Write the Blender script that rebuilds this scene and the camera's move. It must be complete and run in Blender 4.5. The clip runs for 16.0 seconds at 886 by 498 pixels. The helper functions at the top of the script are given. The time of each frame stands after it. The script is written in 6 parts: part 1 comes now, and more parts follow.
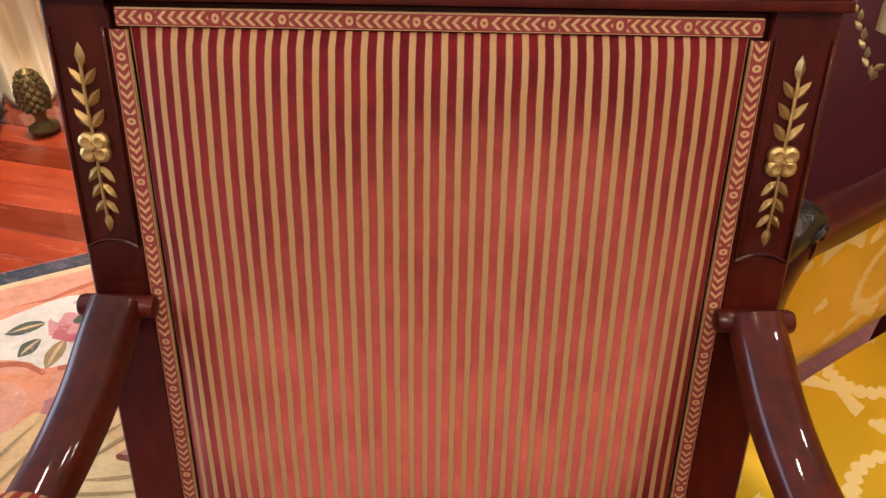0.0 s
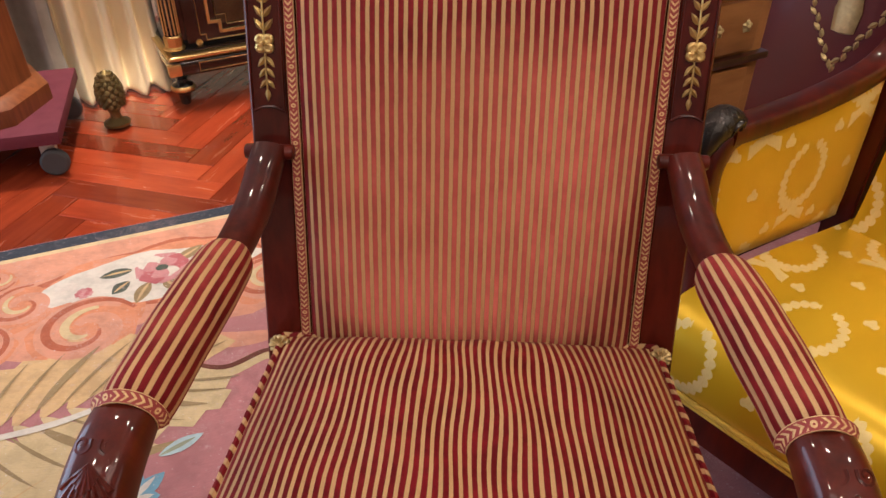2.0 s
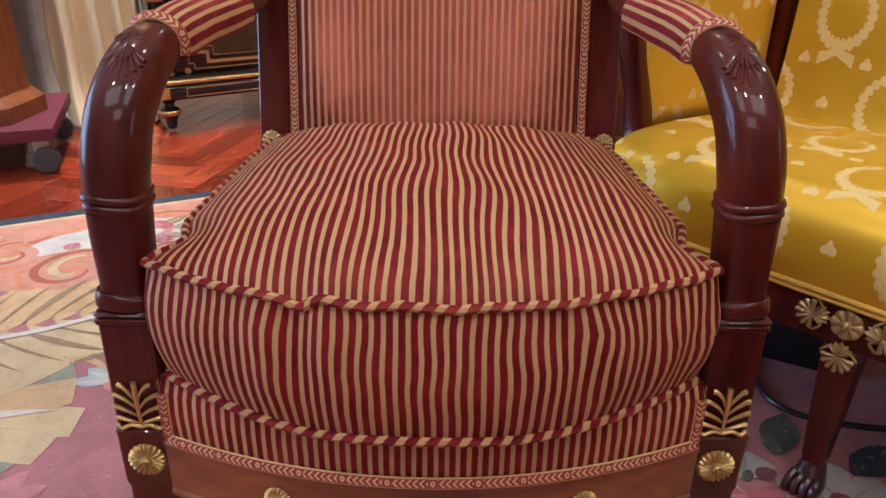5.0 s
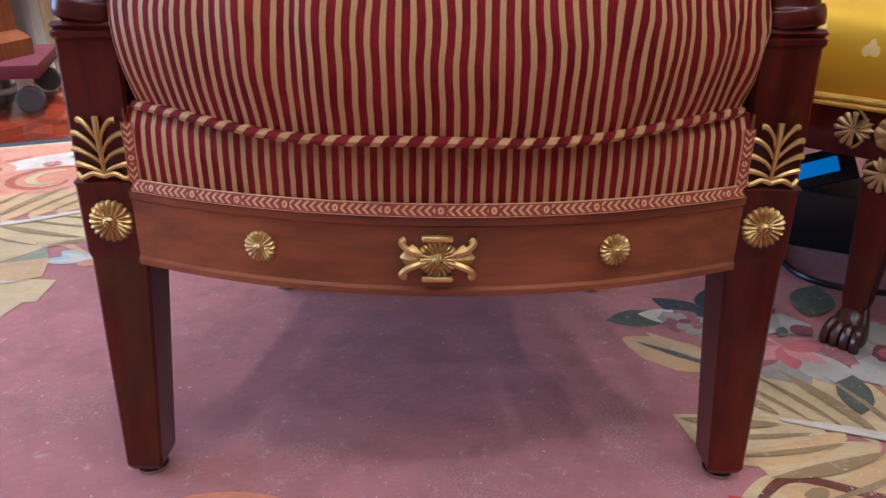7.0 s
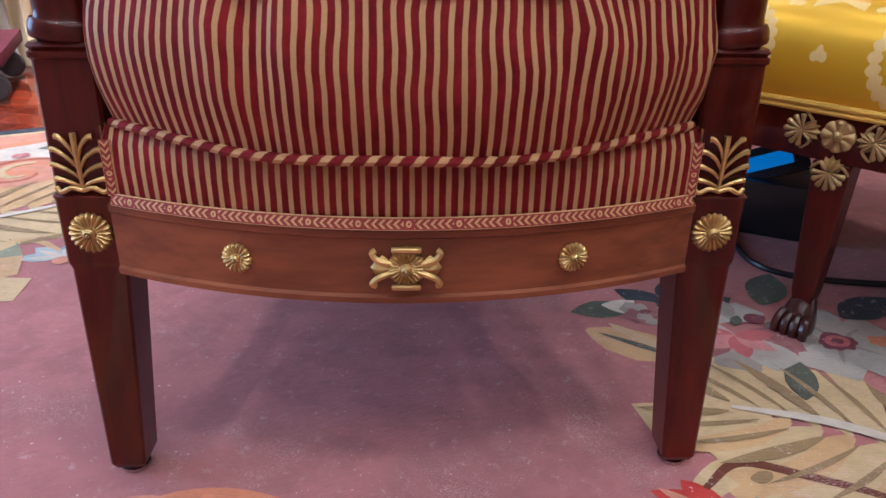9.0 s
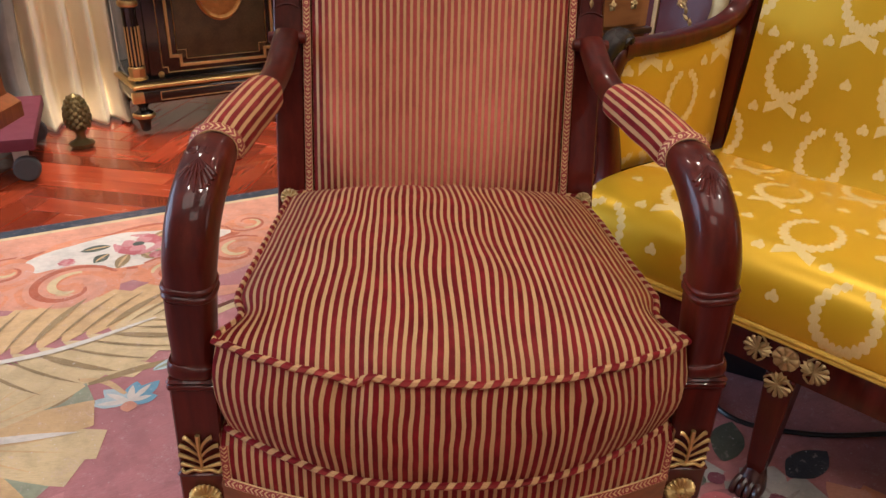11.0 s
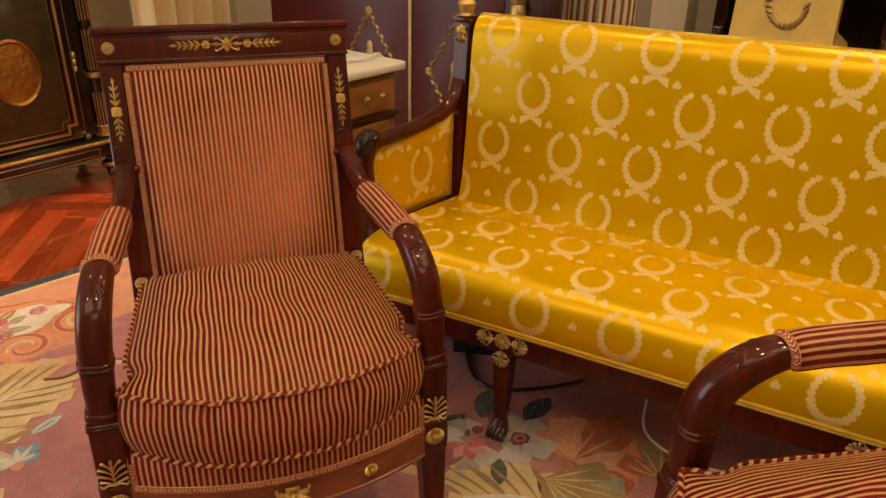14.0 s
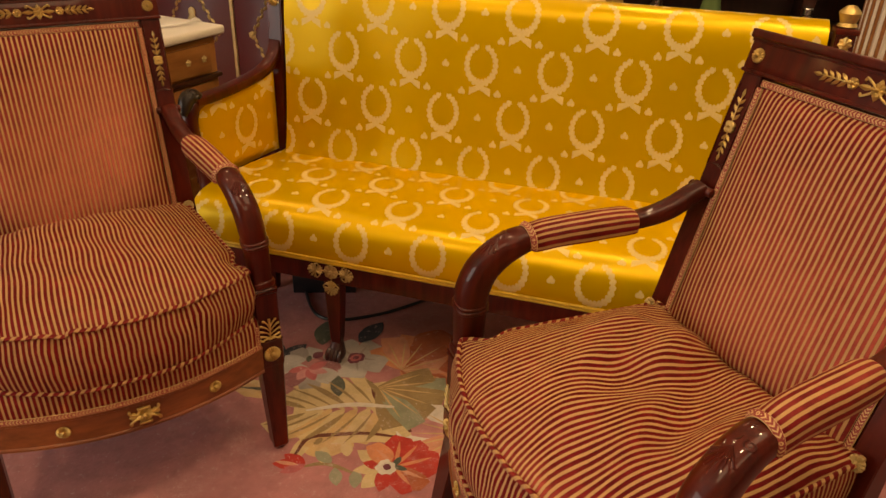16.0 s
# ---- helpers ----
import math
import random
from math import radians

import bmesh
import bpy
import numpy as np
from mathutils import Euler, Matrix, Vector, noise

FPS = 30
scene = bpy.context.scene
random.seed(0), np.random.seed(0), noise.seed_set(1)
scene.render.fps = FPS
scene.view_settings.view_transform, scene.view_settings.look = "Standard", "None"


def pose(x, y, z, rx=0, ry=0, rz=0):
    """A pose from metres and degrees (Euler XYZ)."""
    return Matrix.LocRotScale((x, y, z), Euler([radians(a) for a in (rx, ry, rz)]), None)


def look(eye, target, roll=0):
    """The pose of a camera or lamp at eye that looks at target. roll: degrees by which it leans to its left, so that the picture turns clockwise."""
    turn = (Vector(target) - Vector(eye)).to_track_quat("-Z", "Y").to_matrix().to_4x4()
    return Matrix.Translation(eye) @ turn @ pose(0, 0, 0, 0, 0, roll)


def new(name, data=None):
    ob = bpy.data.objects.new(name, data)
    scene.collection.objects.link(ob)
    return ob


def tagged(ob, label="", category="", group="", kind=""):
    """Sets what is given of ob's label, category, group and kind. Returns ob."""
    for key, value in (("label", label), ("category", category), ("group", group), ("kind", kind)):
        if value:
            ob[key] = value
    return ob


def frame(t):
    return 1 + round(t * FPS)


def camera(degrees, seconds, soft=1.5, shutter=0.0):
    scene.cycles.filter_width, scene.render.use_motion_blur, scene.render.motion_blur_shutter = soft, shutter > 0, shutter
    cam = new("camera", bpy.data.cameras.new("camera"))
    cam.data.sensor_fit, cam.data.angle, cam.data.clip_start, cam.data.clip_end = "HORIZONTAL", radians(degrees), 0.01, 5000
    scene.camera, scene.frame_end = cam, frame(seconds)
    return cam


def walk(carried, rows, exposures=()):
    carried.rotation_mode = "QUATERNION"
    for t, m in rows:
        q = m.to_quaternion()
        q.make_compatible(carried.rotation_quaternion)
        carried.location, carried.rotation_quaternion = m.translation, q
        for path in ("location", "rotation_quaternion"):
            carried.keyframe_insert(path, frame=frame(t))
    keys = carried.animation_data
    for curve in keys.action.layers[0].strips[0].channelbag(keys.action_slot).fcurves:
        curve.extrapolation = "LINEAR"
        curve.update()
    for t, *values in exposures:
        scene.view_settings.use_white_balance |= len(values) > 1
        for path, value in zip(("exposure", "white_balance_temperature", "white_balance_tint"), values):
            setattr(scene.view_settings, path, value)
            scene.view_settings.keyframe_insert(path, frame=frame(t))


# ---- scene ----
cam = camera(62.6, 16.0)
PATH = [
    (0, (0.014, 0.077, 1.045), (-0.019, 1.651, -0.188), 0.6),
    (0.5, (0.013, 0.037, 1.037), (-0.033, 1.614, -0.191), 0.6),
    (1, (0.002, -0.037, 1.043), (-0.048, 1.551, -0.172), 0.7),
    (1.5, (-0.014, -0.169, 1.064), (-0.061, 1.447, -0.114), 0.9),
    (2, (-0.003, -0.253, 1.064), (-0.074, 1.383, -0.084), 0.3),
    (2.5, (0.018, -0.337, 1.034), (-0.097, 1.33, -0.065), -0.6),
    (3, (0.046, -0.406, 0.984), (-0.101, 1.288, -0.068), -1.7),
    (3.2, (0.05, -0.415, 0.957), (-0.098, 1.287, -0.082), -2.0),
    (5.3, (-0.004, -0.582, 0.703), (0.014, 1.25, -0.1), 0.9),
    (5.5, (-0.01, -0.578, 0.666), (0.013, 1.263, -0.116), 0.9),
    (6, (-0.008, -0.583, 0.585), (0.011, 1.271, -0.164), 1.0),
    (6.5, (-0.006, -0.587, 0.528), (0.006, 1.272, -0.211), 0.9),
    (7, (0.001, -0.598, 0.473), (0.012, 1.251, -0.29), 0.7),
    (7.5, (0.001, -0.6, 0.448), (0.03, 1.238, -0.339), 0.5),
    (8, (0.001, -0.596, 0.438), (0.059, 1.236, -0.361), 0.4),
    (8.5, (0.005, -0.6, 0.452), (0.078, 1.228, -0.355), 0.5),
    (9, (0.005, -0.618, 0.512), (0.089, 1.203, -0.31), 1.0),
    (9.5, (-0.009, -0.632, 0.607), (0.078, 1.182, -0.229), 1.6),
    (10, (-0.033, -0.641, 0.716), (0.054, 1.169, -0.132), 2.2),
    (10.2, (-0.044, -0.637, 0.761), (0.041, 1.166, -0.1), 2.4),
    (12.3, (-0.074, -0.739, 1.085), (0.168, 1.01, 0.145), 1.5),
    (12.5, (-0.074, -0.782, 1.111), (0.175, 0.972, 0.183), 1.3),
    (13, (-0.067, -0.904, 1.151), (0.258, 0.854, 0.254), 1.3),
    (13.5, (-0.06, -0.979, 1.18), (0.387, 0.763, 0.304), 1.2),
    (14, (-0.086, -1.059, 1.195), (0.521, 0.638, 0.328), 1.3),
    (14.5, (-0.11, -1.124, 1.203), (0.642, 0.51, 0.328), 1.6),
    (15, (-0.125, -1.177, 1.222), (0.721, 0.403, 0.334), 1.7),
    (15.5, (-0.117, -1.252, 1.226), (0.784, 0.284, 0.317), 1.7),
    (16, (-0.096, -1.318, 1.229), (0.837, 0.183, 0.293), 2.0),
]
GRADE = [(0, -0.42, 5700, 10), (2.5, -0.52, 5600, 9), (5.5, -0.4, 4800, 8), (8.0, -0.2, 4650, 8), (10.2, -0.35, 4850, 8), (12.5, -0.75, 7200, 10), (16, -0.84, 9600, 14)]
walk(cam, [(t, look(eye, target, roll)) for t, eye, target, roll in PATH], GRADE)

# ---- light ----
world = bpy.data.worlds.new("room_light")
scene.world = world
world.use_nodes = True
world.node_tree.nodes["Background"].inputs[0].default_value = (1.0, 0.78, 0.55, 1)
world.node_tree.nodes["Background"].inputs[1].default_value = 0.03

SPOTS = [(-1.1, -0.6), (0.2, -0.9), (1.5, -0.7), (-0.9, 0.9), (0.5, 0.6), (1.9, 0.6), (-1.05, 2.15), (0.6, 2.3)]
SPOT_POWER = 11.5
FILL_PANELS = [(-1.0, -1.3, 6.0), (1.2, -1.3, 6.0), (0.1, -2.7, 3.0), (-2.6, 2.6, 22.0), (2.9, 2.2, 24.0)]
# west is daylight from the left; south and east are added sources
WINDOWS = [("west", 140.0, (0.74, 0.85, 1.0)), ("south", 5.0, (1.0, 0.90, 0.78)), ("east", 48.0, (1.0, 0.86, 0.70))]
CEIL = 2.95

# ---- materials ----


def mat(name, rough=0.5, metal=0.0):
    m = bpy.data.materials.new(name)
    m.use_nodes = True
    b = m.node_tree.nodes["Principled BSDF"]
    b.inputs["Roughness"].default_value = rough
    b.inputs["Metallic"].default_value = metal
    return m, m.node_tree.nodes, m.node_tree.links, b


def node(nodes, kind, **kw):
    n = nodes.new(kind)
    for k, v in kw.items():
        if k == "op":
            n.operation = v
        elif k == "blend":
            n.blend_type = v
            n.data_type = "RGBA"
        elif k == "dtype":
            n.data_type = v
        elif isinstance(k, str) and k.startswith("i"):
            n.inputs[int(k[1:])].default_value = v
    return n


def fmath(nodes, links, op, a, b=None, c=None):
    n = nodes.new("ShaderNodeMath")
    n.operation = op
    for i, v in enumerate((a, b, c)):
        if v is None:
            continue
        if isinstance(v, (int, float)):
            n.inputs[i].default_value = v
        else:
            links.new(v, n.inputs[i])
    return n.outputs[0]


def mixc(nodes, links, fac, a, b, blend="MIX"):
    n = nodes.new("ShaderNodeMix")
    n.data_type, n.blend_type = "RGBA", blend
    for i, v in ((0, fac), (6, a), (7, b)):
        if isinstance(v, (int, float)):
            n.inputs[i].default_value = v
        elif isinstance(v, tuple):
            n.inputs[i].default_value = (*v, 1)
        else:
            links.new(v, n.inputs[i])
    return n.outputs[2]


def ramp(nodes, links, fac, lo, hi):
    n = nodes.new("ShaderNodeMapRange")
    n.interpolation_type = "SMOOTHSTEP"
    n.inputs[1].default_value, n.inputs[2].default_value = lo, hi
    links.new(fac, n.inputs[0])
    return n.outputs[0]


def noise_of(nodes, links, vec, scale, detail=4.0, rough=0.55, stretch=None):
    if stretch:
        mp = nodes.new("ShaderNodeMapping")
        mp.inputs["Scale"].default_value = stretch
        links.new(vec, mp.inputs[0])
        vec = mp.outputs[0]
    n = nodes.new("ShaderNodeTexNoise")
    n.inputs["Scale"].default_value, n.inputs["Detail"].default_value, n.inputs["Roughness"].default_value = scale, detail, rough
    links.new(vec, n.inputs["Vector"])
    return n.outputs[0]


def bump(nodes, links, b, height, strength, dist):
    n = nodes.new("ShaderNodeBump")
    n.inputs["Strength"].default_value, n.inputs["Distance"].default_value = strength, dist
    links.new(height, n.inputs["Height"])
    links.new(n.outputs[0], b.inputs["Normal"])


def plain(name, col, rough=0.5, metal=0.0, vary=0.25, scale=30.0, bumpy=0.1, coat=0.0, sheen=0.0, dist=0.002):
    m, n, l, b = mat(name, rough, metal)
    co = n.new("ShaderNodeTexCoord").outputs["Object"]
    fine = noise_of(n, l, co, scale)
    big = noise_of(n, l, co, scale / 9)
    c1 = tuple(c * (1 - vary) for c in col)
    c2 = tuple(min(1, c * (1 + vary)) for c in col)
    c = mixc(n, l, fine, c1, c2)
    c = mixc(n, l, ramp(n, l, big, 0.35, 0.75), c, tuple(x * (1 - vary * 0.6) for x in col))
    l.new(c, b.inputs["Base Color"])
    r = fmath(n, l, "MULTIPLY_ADD", big, 0.2, max(0.02, rough - 0.1))
    l.new(r, b.inputs["Roughness"])
    b.inputs["Coat Weight"].default_value = coat
    b.inputs["Coat Roughness"].default_value = 0.08
    b.inputs["Sheen Weight"].default_value = sheen
    if bumpy:
        bump(n, l, b, fine, bumpy, dist)
    return m


def wood(name, dark, light, rough=0.25, coat=0.4, grain=(60, 60, 5), rand=False, spec=0.34):
    m, n, l, b = mat(name, rough)
    co = n.new("ShaderNodeTexCoord").outputs["Object"]
    if rand:
        oi = n.new("ShaderNodeObjectInfo")
        add = n.new("ShaderNodeVectorMath")
        add.operation = "MULTIPLY_ADD"
        l.new(oi.outputs["Random"], add.inputs[0])
        add.inputs[1].default_value = (37, 53, 11)
        l.new(co, add.inputs[2])
        co = add.outputs[0]
    g = noise_of(n, l, co, 1.0, 6, 0.6, grain)
    big = noise_of(n, l, co, 5.0, 2)
    f = fmath(n, l, "MULTIPLY_ADD", big, 0.5, fmath(n, l, "MULTIPLY", g, 0.6))
    c = mixc(n, l, ramp(n, l, f, 0.3, 0.8), dark, light)
    if rand:
        v = fmath(n, l, "MULTIPLY_ADD", oi.outputs["Random"], 0.8, 0.6)
        c = mixc(n, l, 1.0, c, v, "MULTIPLY")
    l.new(c, b.inputs["Base Color"])
    l.new(fmath(n, l, "MULTIPLY_ADD", g, 0.18, rough - 0.08), b.inputs["Roughness"])
    b.inputs["Coat Weight"].default_value = coat
    b.inputs["Coat Roughness"].default_value = 0.05
    b.inputs["Specular IOR Level"].default_value = spec
    bump(n, l, b, g, 0.08, 0.001)
    return m


def uv_xy(n, l):
    sep = n.new("ShaderNodeSeparateXYZ")
    l.new(n.new("ShaderNodeUVMap").outputs[0], sep.inputs[0])
    return sep.outputs[0], sep.outputs[1]


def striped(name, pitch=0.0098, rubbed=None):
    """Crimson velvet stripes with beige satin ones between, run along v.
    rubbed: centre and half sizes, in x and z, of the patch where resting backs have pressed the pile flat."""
    m, n, l, b = mat(name, 0.6)
    u, v = uv_xy(n, l)
    co = n.new("ShaderNodeTexCoord").outputs["Object"]
    wob = noise_of(n, l, co, 45, 3)
    uu = fmath(n, l, "MULTIPLY_ADD", fmath(n, l, "SUBTRACT", wob, 0.5), 0.0012, u)
    f = fmath(n, l, "FRACT", fmath(n, l, "DIVIDE", uu, pitch))
    d = fmath(n, l, "ABSOLUTE", fmath(n, l, "SUBTRACT", f, 0.5))
    k = ramp(n, l, d, 0.200, 0.250)
    edge = fmath(n, l, "SUBTRACT", 1.0, ramp(n, l, fmath(n, l, "ABSOLUTE", fmath(n, l, "SUBTRACT", d, 0.225)), 0.0, 0.05))
    nap = noise_of(n, l, co, 28, 5, 0.65)
    fuzz = noise_of(n, l, co, 900, 2)
    red = mixc(n, l, ramp(n, l, nap, 0.3, 0.75), (0.092, 0.0016, 0.005), (0.190, 0.0050, 0.012))
    beige = mixc(n, l, fuzz, (0.38, 0.212, 0.090), (0.58, 0.350, 0.165))
    c = mixc(n, l, k, beige, red)
    c = mixc(n, l, fmath(n, l, "MULTIPLY", edge, 0.55), c, (0.07, 0.004, 0.006))
    l.new(c, b.inputs["Base Color"])
    l.new(fmath(n, l, "MULTIPLY_ADD", k, 0.25, 0.45), b.inputs["Roughness"])
    l.new(fmath(n, l, "MULTIPLY", k, 0.05), b.inputs["Sheen Weight"])
    b.inputs["Sheen Roughness"].default_value = 0.35
    b.inputs["Sheen Tint"].default_value = (1.0, 0.30, 0.24, 1)
    b.inputs["Specular IOR Level"].default_value = 0.12
    h = fmath(n, l, "ADD", fmath(n, l, "MULTIPLY", k, 1.0), fmath(n, l, "MULTIPLY", fuzz, 0.25))
    bump(n, l, b, h, 0.5, 0.0012)
    # the pile leans along v: a soft lobe about the leaning fibres
    tan = n.new("ShaderNodeTangent")
    tan.direction_type = "UV_MAP"
    geo = n.new("ShaderNodeNewGeometry")
    cr = n.new("ShaderNodeVectorMath")
    cr.operation = "CROSS_PRODUCT"
    l.new(geo.outputs["Normal"], cr.inputs[0])
    l.new(tan.outputs[0], cr.inputs[1])
    lean = n.new("ShaderNodeVectorMath")
    lean.operation = "MULTIPLY_ADD"
    l.new(cr.outputs[0], lean.inputs[0])
    lean.inputs[1].default_value = (0.95, 0.95, 0.95)
    l.new(geo.outputs["Normal"], lean.inputs[2])
    nrm = n.new("ShaderNodeVectorMath")
    nrm.operation = "NORMALIZE"
    l.new(lean.outputs[0], nrm.inputs[0])
    gl = n.new("ShaderNodeBsdfGlossy")
    gl.inputs["Roughness"].default_value = 0.43
    l.new(mixc(n, l, ramp(n, l, nap, 0.3, 0.75), (0.68, 0.15, 0.11), (0.90, 0.24, 0.175)), gl.inputs["Color"])
    l.new(nrm.outputs[0], gl.inputs["Normal"])
    mx = n.new("ShaderNodeMixShader")
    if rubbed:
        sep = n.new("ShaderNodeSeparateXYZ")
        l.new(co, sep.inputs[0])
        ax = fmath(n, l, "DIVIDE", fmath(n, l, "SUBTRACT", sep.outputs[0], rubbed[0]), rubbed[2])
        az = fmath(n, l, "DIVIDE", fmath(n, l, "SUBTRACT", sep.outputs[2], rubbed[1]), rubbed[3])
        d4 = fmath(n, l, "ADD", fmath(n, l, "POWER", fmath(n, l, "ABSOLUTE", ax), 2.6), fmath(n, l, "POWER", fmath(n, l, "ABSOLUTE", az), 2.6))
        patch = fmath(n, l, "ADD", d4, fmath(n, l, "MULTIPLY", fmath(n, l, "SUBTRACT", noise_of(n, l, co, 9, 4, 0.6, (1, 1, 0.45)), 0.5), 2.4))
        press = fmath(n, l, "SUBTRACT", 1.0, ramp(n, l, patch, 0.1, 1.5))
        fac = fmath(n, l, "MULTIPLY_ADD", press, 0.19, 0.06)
    else:
        fac = fmath(n, l, "MULTIPLY_ADD", ramp(n, l, noise_of(n, l, co, 12, 3), 0.4, 0.75), 0.12, 0.07)
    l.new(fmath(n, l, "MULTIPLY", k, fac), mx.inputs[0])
    l.new(b.outputs[0], mx.inputs[1])
    l.new(gl.outputs[0], mx.inputs[2])
    l.new(mx.outputs[0], n["Material Output"].inputs[0])
    return m


def braid(name):
    """Woven gimp: gold sprigs and rosettes on crimson; u runs along, v across from -1 to 1."""
    m, n, l, b = mat(name, 0.65)
    u, v = uv_xy(n, l)
    av = fmath(n, l, "ABSOLUTE", v)
    leaf = fmath(n, l, "FRACT", fmath(n, l, "MULTIPLY_ADD", av, -0.95, fmath(n, l, "DIVIDE", u, 0.0060)))
    leafm = fmath(n, l, "MULTIPLY", ramp(n, l, fmath(n, l, "ABSOLUTE", fmath(n, l, "SUBTRACT", leaf, 0.5)), 0.26, 0.16), fmath(n, l, "LESS_THAN", av, 0.68))
    cell = fmath(n, l, "FRACT", fmath(n, l, "DIVIDE", u, 0.041))
    du = fmath(n, l, "MULTIPLY", fmath(n, l, "ABSOLUTE", fmath(n, l, "SUBTRACT", cell, 0.5)), 9.0)
    r = fmath(n, l, "SQRT", fmath(n, l, "ADD", fmath(n, l, "MULTIPLY", du, du), fmath(n, l, "MULTIPLY", av, av)))
    ros = fmath(n, l, "MULTIPLY", fmath(n, l, "GREATER_THAN", r, 0.18), fmath(n, l, "LESS_THAN", r, 0.52))
    near = fmath(n, l, "LESS_THAN", du, 0.95)
    gold = fmath(n, l, "ADD", fmath(n, l, "MULTIPLY", near, ros), fmath(n, l, "MULTIPLY", fmath(n, l, "SUBTRACT", 1.0, near), leafm))
    rim = fmath(n, l, "GREATER_THAN", av, 0.84)
    gold = fmath(n, l, "MINIMUM", 1.0, fmath(n, l, "ADD", gold, rim))
    co = n.new("ShaderNodeTexCoord").outputs["Object"]
    nz = noise_of(n, l, co, 500, 3)
    g = mixc(n, l, nz, (0.56, 0.36, 0.13), (0.88, 0.64, 0.32))
    c = mixc(n, l, fmath(n, l, "MULTIPLY", gold, fmath(n, l, "MULTIPLY_ADD", nz, 0.7, 0.4)), (0.27, 0.035, 0.030), g)
    l.new(c, b.inputs["Base Color"])
    bump(n, l, b, fmath(n, l, "ADD", gold, nz), 0.5, 0.0008)
    return m


def damask(name):
    """Golden satin with woven laurel wreaths and bees."""
    m, n, l, b = mat(name, 0.4)
    u, v = uv_xy(n, l)
    co = n.new("ShaderNodeTexCoord").outputs["Object"]
    PU, PV = 0.204, 0.284
    wob = fmath(n, l, "MULTIPLY", fmath(n, l, "SUBTRACT", noise_of(n, l, co, 140, 2), 0.5), 0.006)

    def cell(x, off, p):
        return fmath(n, l, "MULTIPLY", fmath(n, l, "SUBTRACT", fmath(n, l, "FRACT", fmath(n, l, "ADD", fmath(n, l, "DIVIDE", x, p), off)), 0.5), p)

    def oval(x, y, cx, cy, rx, ry):
        dx = fmath(n, l, "DIVIDE", fmath(n, l, "SUBTRACT", x, cx), rx)
        dy = fmath(n, l, "DIVIDE", fmath(n, l, "SUBTRACT", y, cy), ry)
        d2 = fmath(n, l, "ADD", fmath(n, l, "MULTIPLY", dx, dx), fmath(n, l, "MULTIPLY", dy, dy))
        return fmath(n, l, "LESS_THAN", fmath(n, l, "MULTIPLY_ADD", wob, 160.0, d2), 1.0)

    def bee_at(ax, y):
        return fmath(n, l, "MAXIMUM", oval(ax, y, 0.0, 0.003, 0.0048, 0.0095), oval(ax, y, 0.0050, -0.0010, 0.0050, 0.0066))

    total = None
    for off in (0.5, 0.0):
        x, y = cell(u, off, PU), cell(v, off, PV)
        ex, ey = fmath(n, l, "DIVIDE", x, 0.040), fmath(n, l, "DIVIDE", fmath(n, l, "SUBTRACT", y, 0.006), 0.050)
        r = fmath(n, l, "SQRT", fmath(n, l, "ADD", fmath(n, l, "MULTIPLY", ex, ex), fmath(n, l, "MULTIPLY", ey, ey)))
        ang = fmath(n, l, "ARCTAN2", ex, ey)
        leafy = fmath(n, l, "MULTIPLY", fmath(n, l, "ABSOLUTE", fmath(n, l, "SINE", fmath(n, l, "MULTIPLY", ang, 11.0))), 0.115)
        wide = fmath(n, l, "ADD", fmath(n, l, "MULTIPLY_ADD", fmath(n, l, "ABSOLUTE", ang), 0.026, 0.050), leafy)
        dr = fmath(n, l, "ABSOLUTE", fmath(n, l, "SUBTRACT", fmath(n, l, "ADD", r, fmath(n, l, "MULTIPLY", wob, 8.0)), 1.0))
        ring = fmath(n, l, "LESS_THAN", dr, wide)
        ring = fmath(n, l, "MULTIPLY", ring, fmath(n, l, "GREATER_THAN", fmath(n, l, "ABSOLUTE", ang), 0.22))
        # ribbon bow under the wreath
        by = fmath(n, l, "ADD", y, 0.055)
        ax = fmath(n, l, "ABSOLUTE", x)
        slant = fmath(n, l, "ABSOLUTE", fmath(n, l, "ADD", fmath(n, l, "MULTIPLY_ADD", ax, 0.45, by), wob))
        bow = fmath(n, l, "MULTIPLY", fmath(n, l, "LESS_THAN", slant, fmath(n, l, "MULTIPLY_ADD", ax, 0.16, 0.006)), fmath(n, l, "LESS_THAN", ax, 0.03))
        one = fmath(n, l, "MAXIMUM", ring, bow)
        total = one if total is None else fmath(n, l, "MAXIMUM", total, one)
    for off in (0.25, 0.75):
        for dv in (0.25, 0.75):
            x, y = cell(u, off, PU), cell(v, dv, PV)
            ax = fmath(n, l, "ABSOLUTE", x)
            total = fmath(n, l, "MAXIMUM", total, bee_at(ax, y))
    # two more bees over and under each wreath's gap
    for off, dv in ((0.5, 0.0), (0.0, 0.5)):
        x, y = cell(u, off, PU), cell(v, dv, PV)
        ax = fmath(n, l, "ABSOLUTE", x)
        total = fmath(n, l, "MAXIMUM", total, bee_at(ax, y))
    thread = noise_of(n, l, co, 700, 2, 0.5, (1, 1, 0.15))
    dirt = noise_of(n, l, co, 7, 3)
    gold = mixc(n, l, dirt, (0.64, 0.385, 0.004), (0.76, 0.47, 0.007))
    pale = mixc(n, l, thread, (0.68, 0.52, 0.21), (0.86, 0.70, 0.37))
    c = mixc(n, l, fmath(n, l, "MULTIPLY", total, 0.72), gold, pale)
    l.new(c, b.inputs["Base Color"])
    l.new(fmath(n, l, "MULTIPLY_ADD", total, 0.2, 0.34), b.inputs["Roughness"])
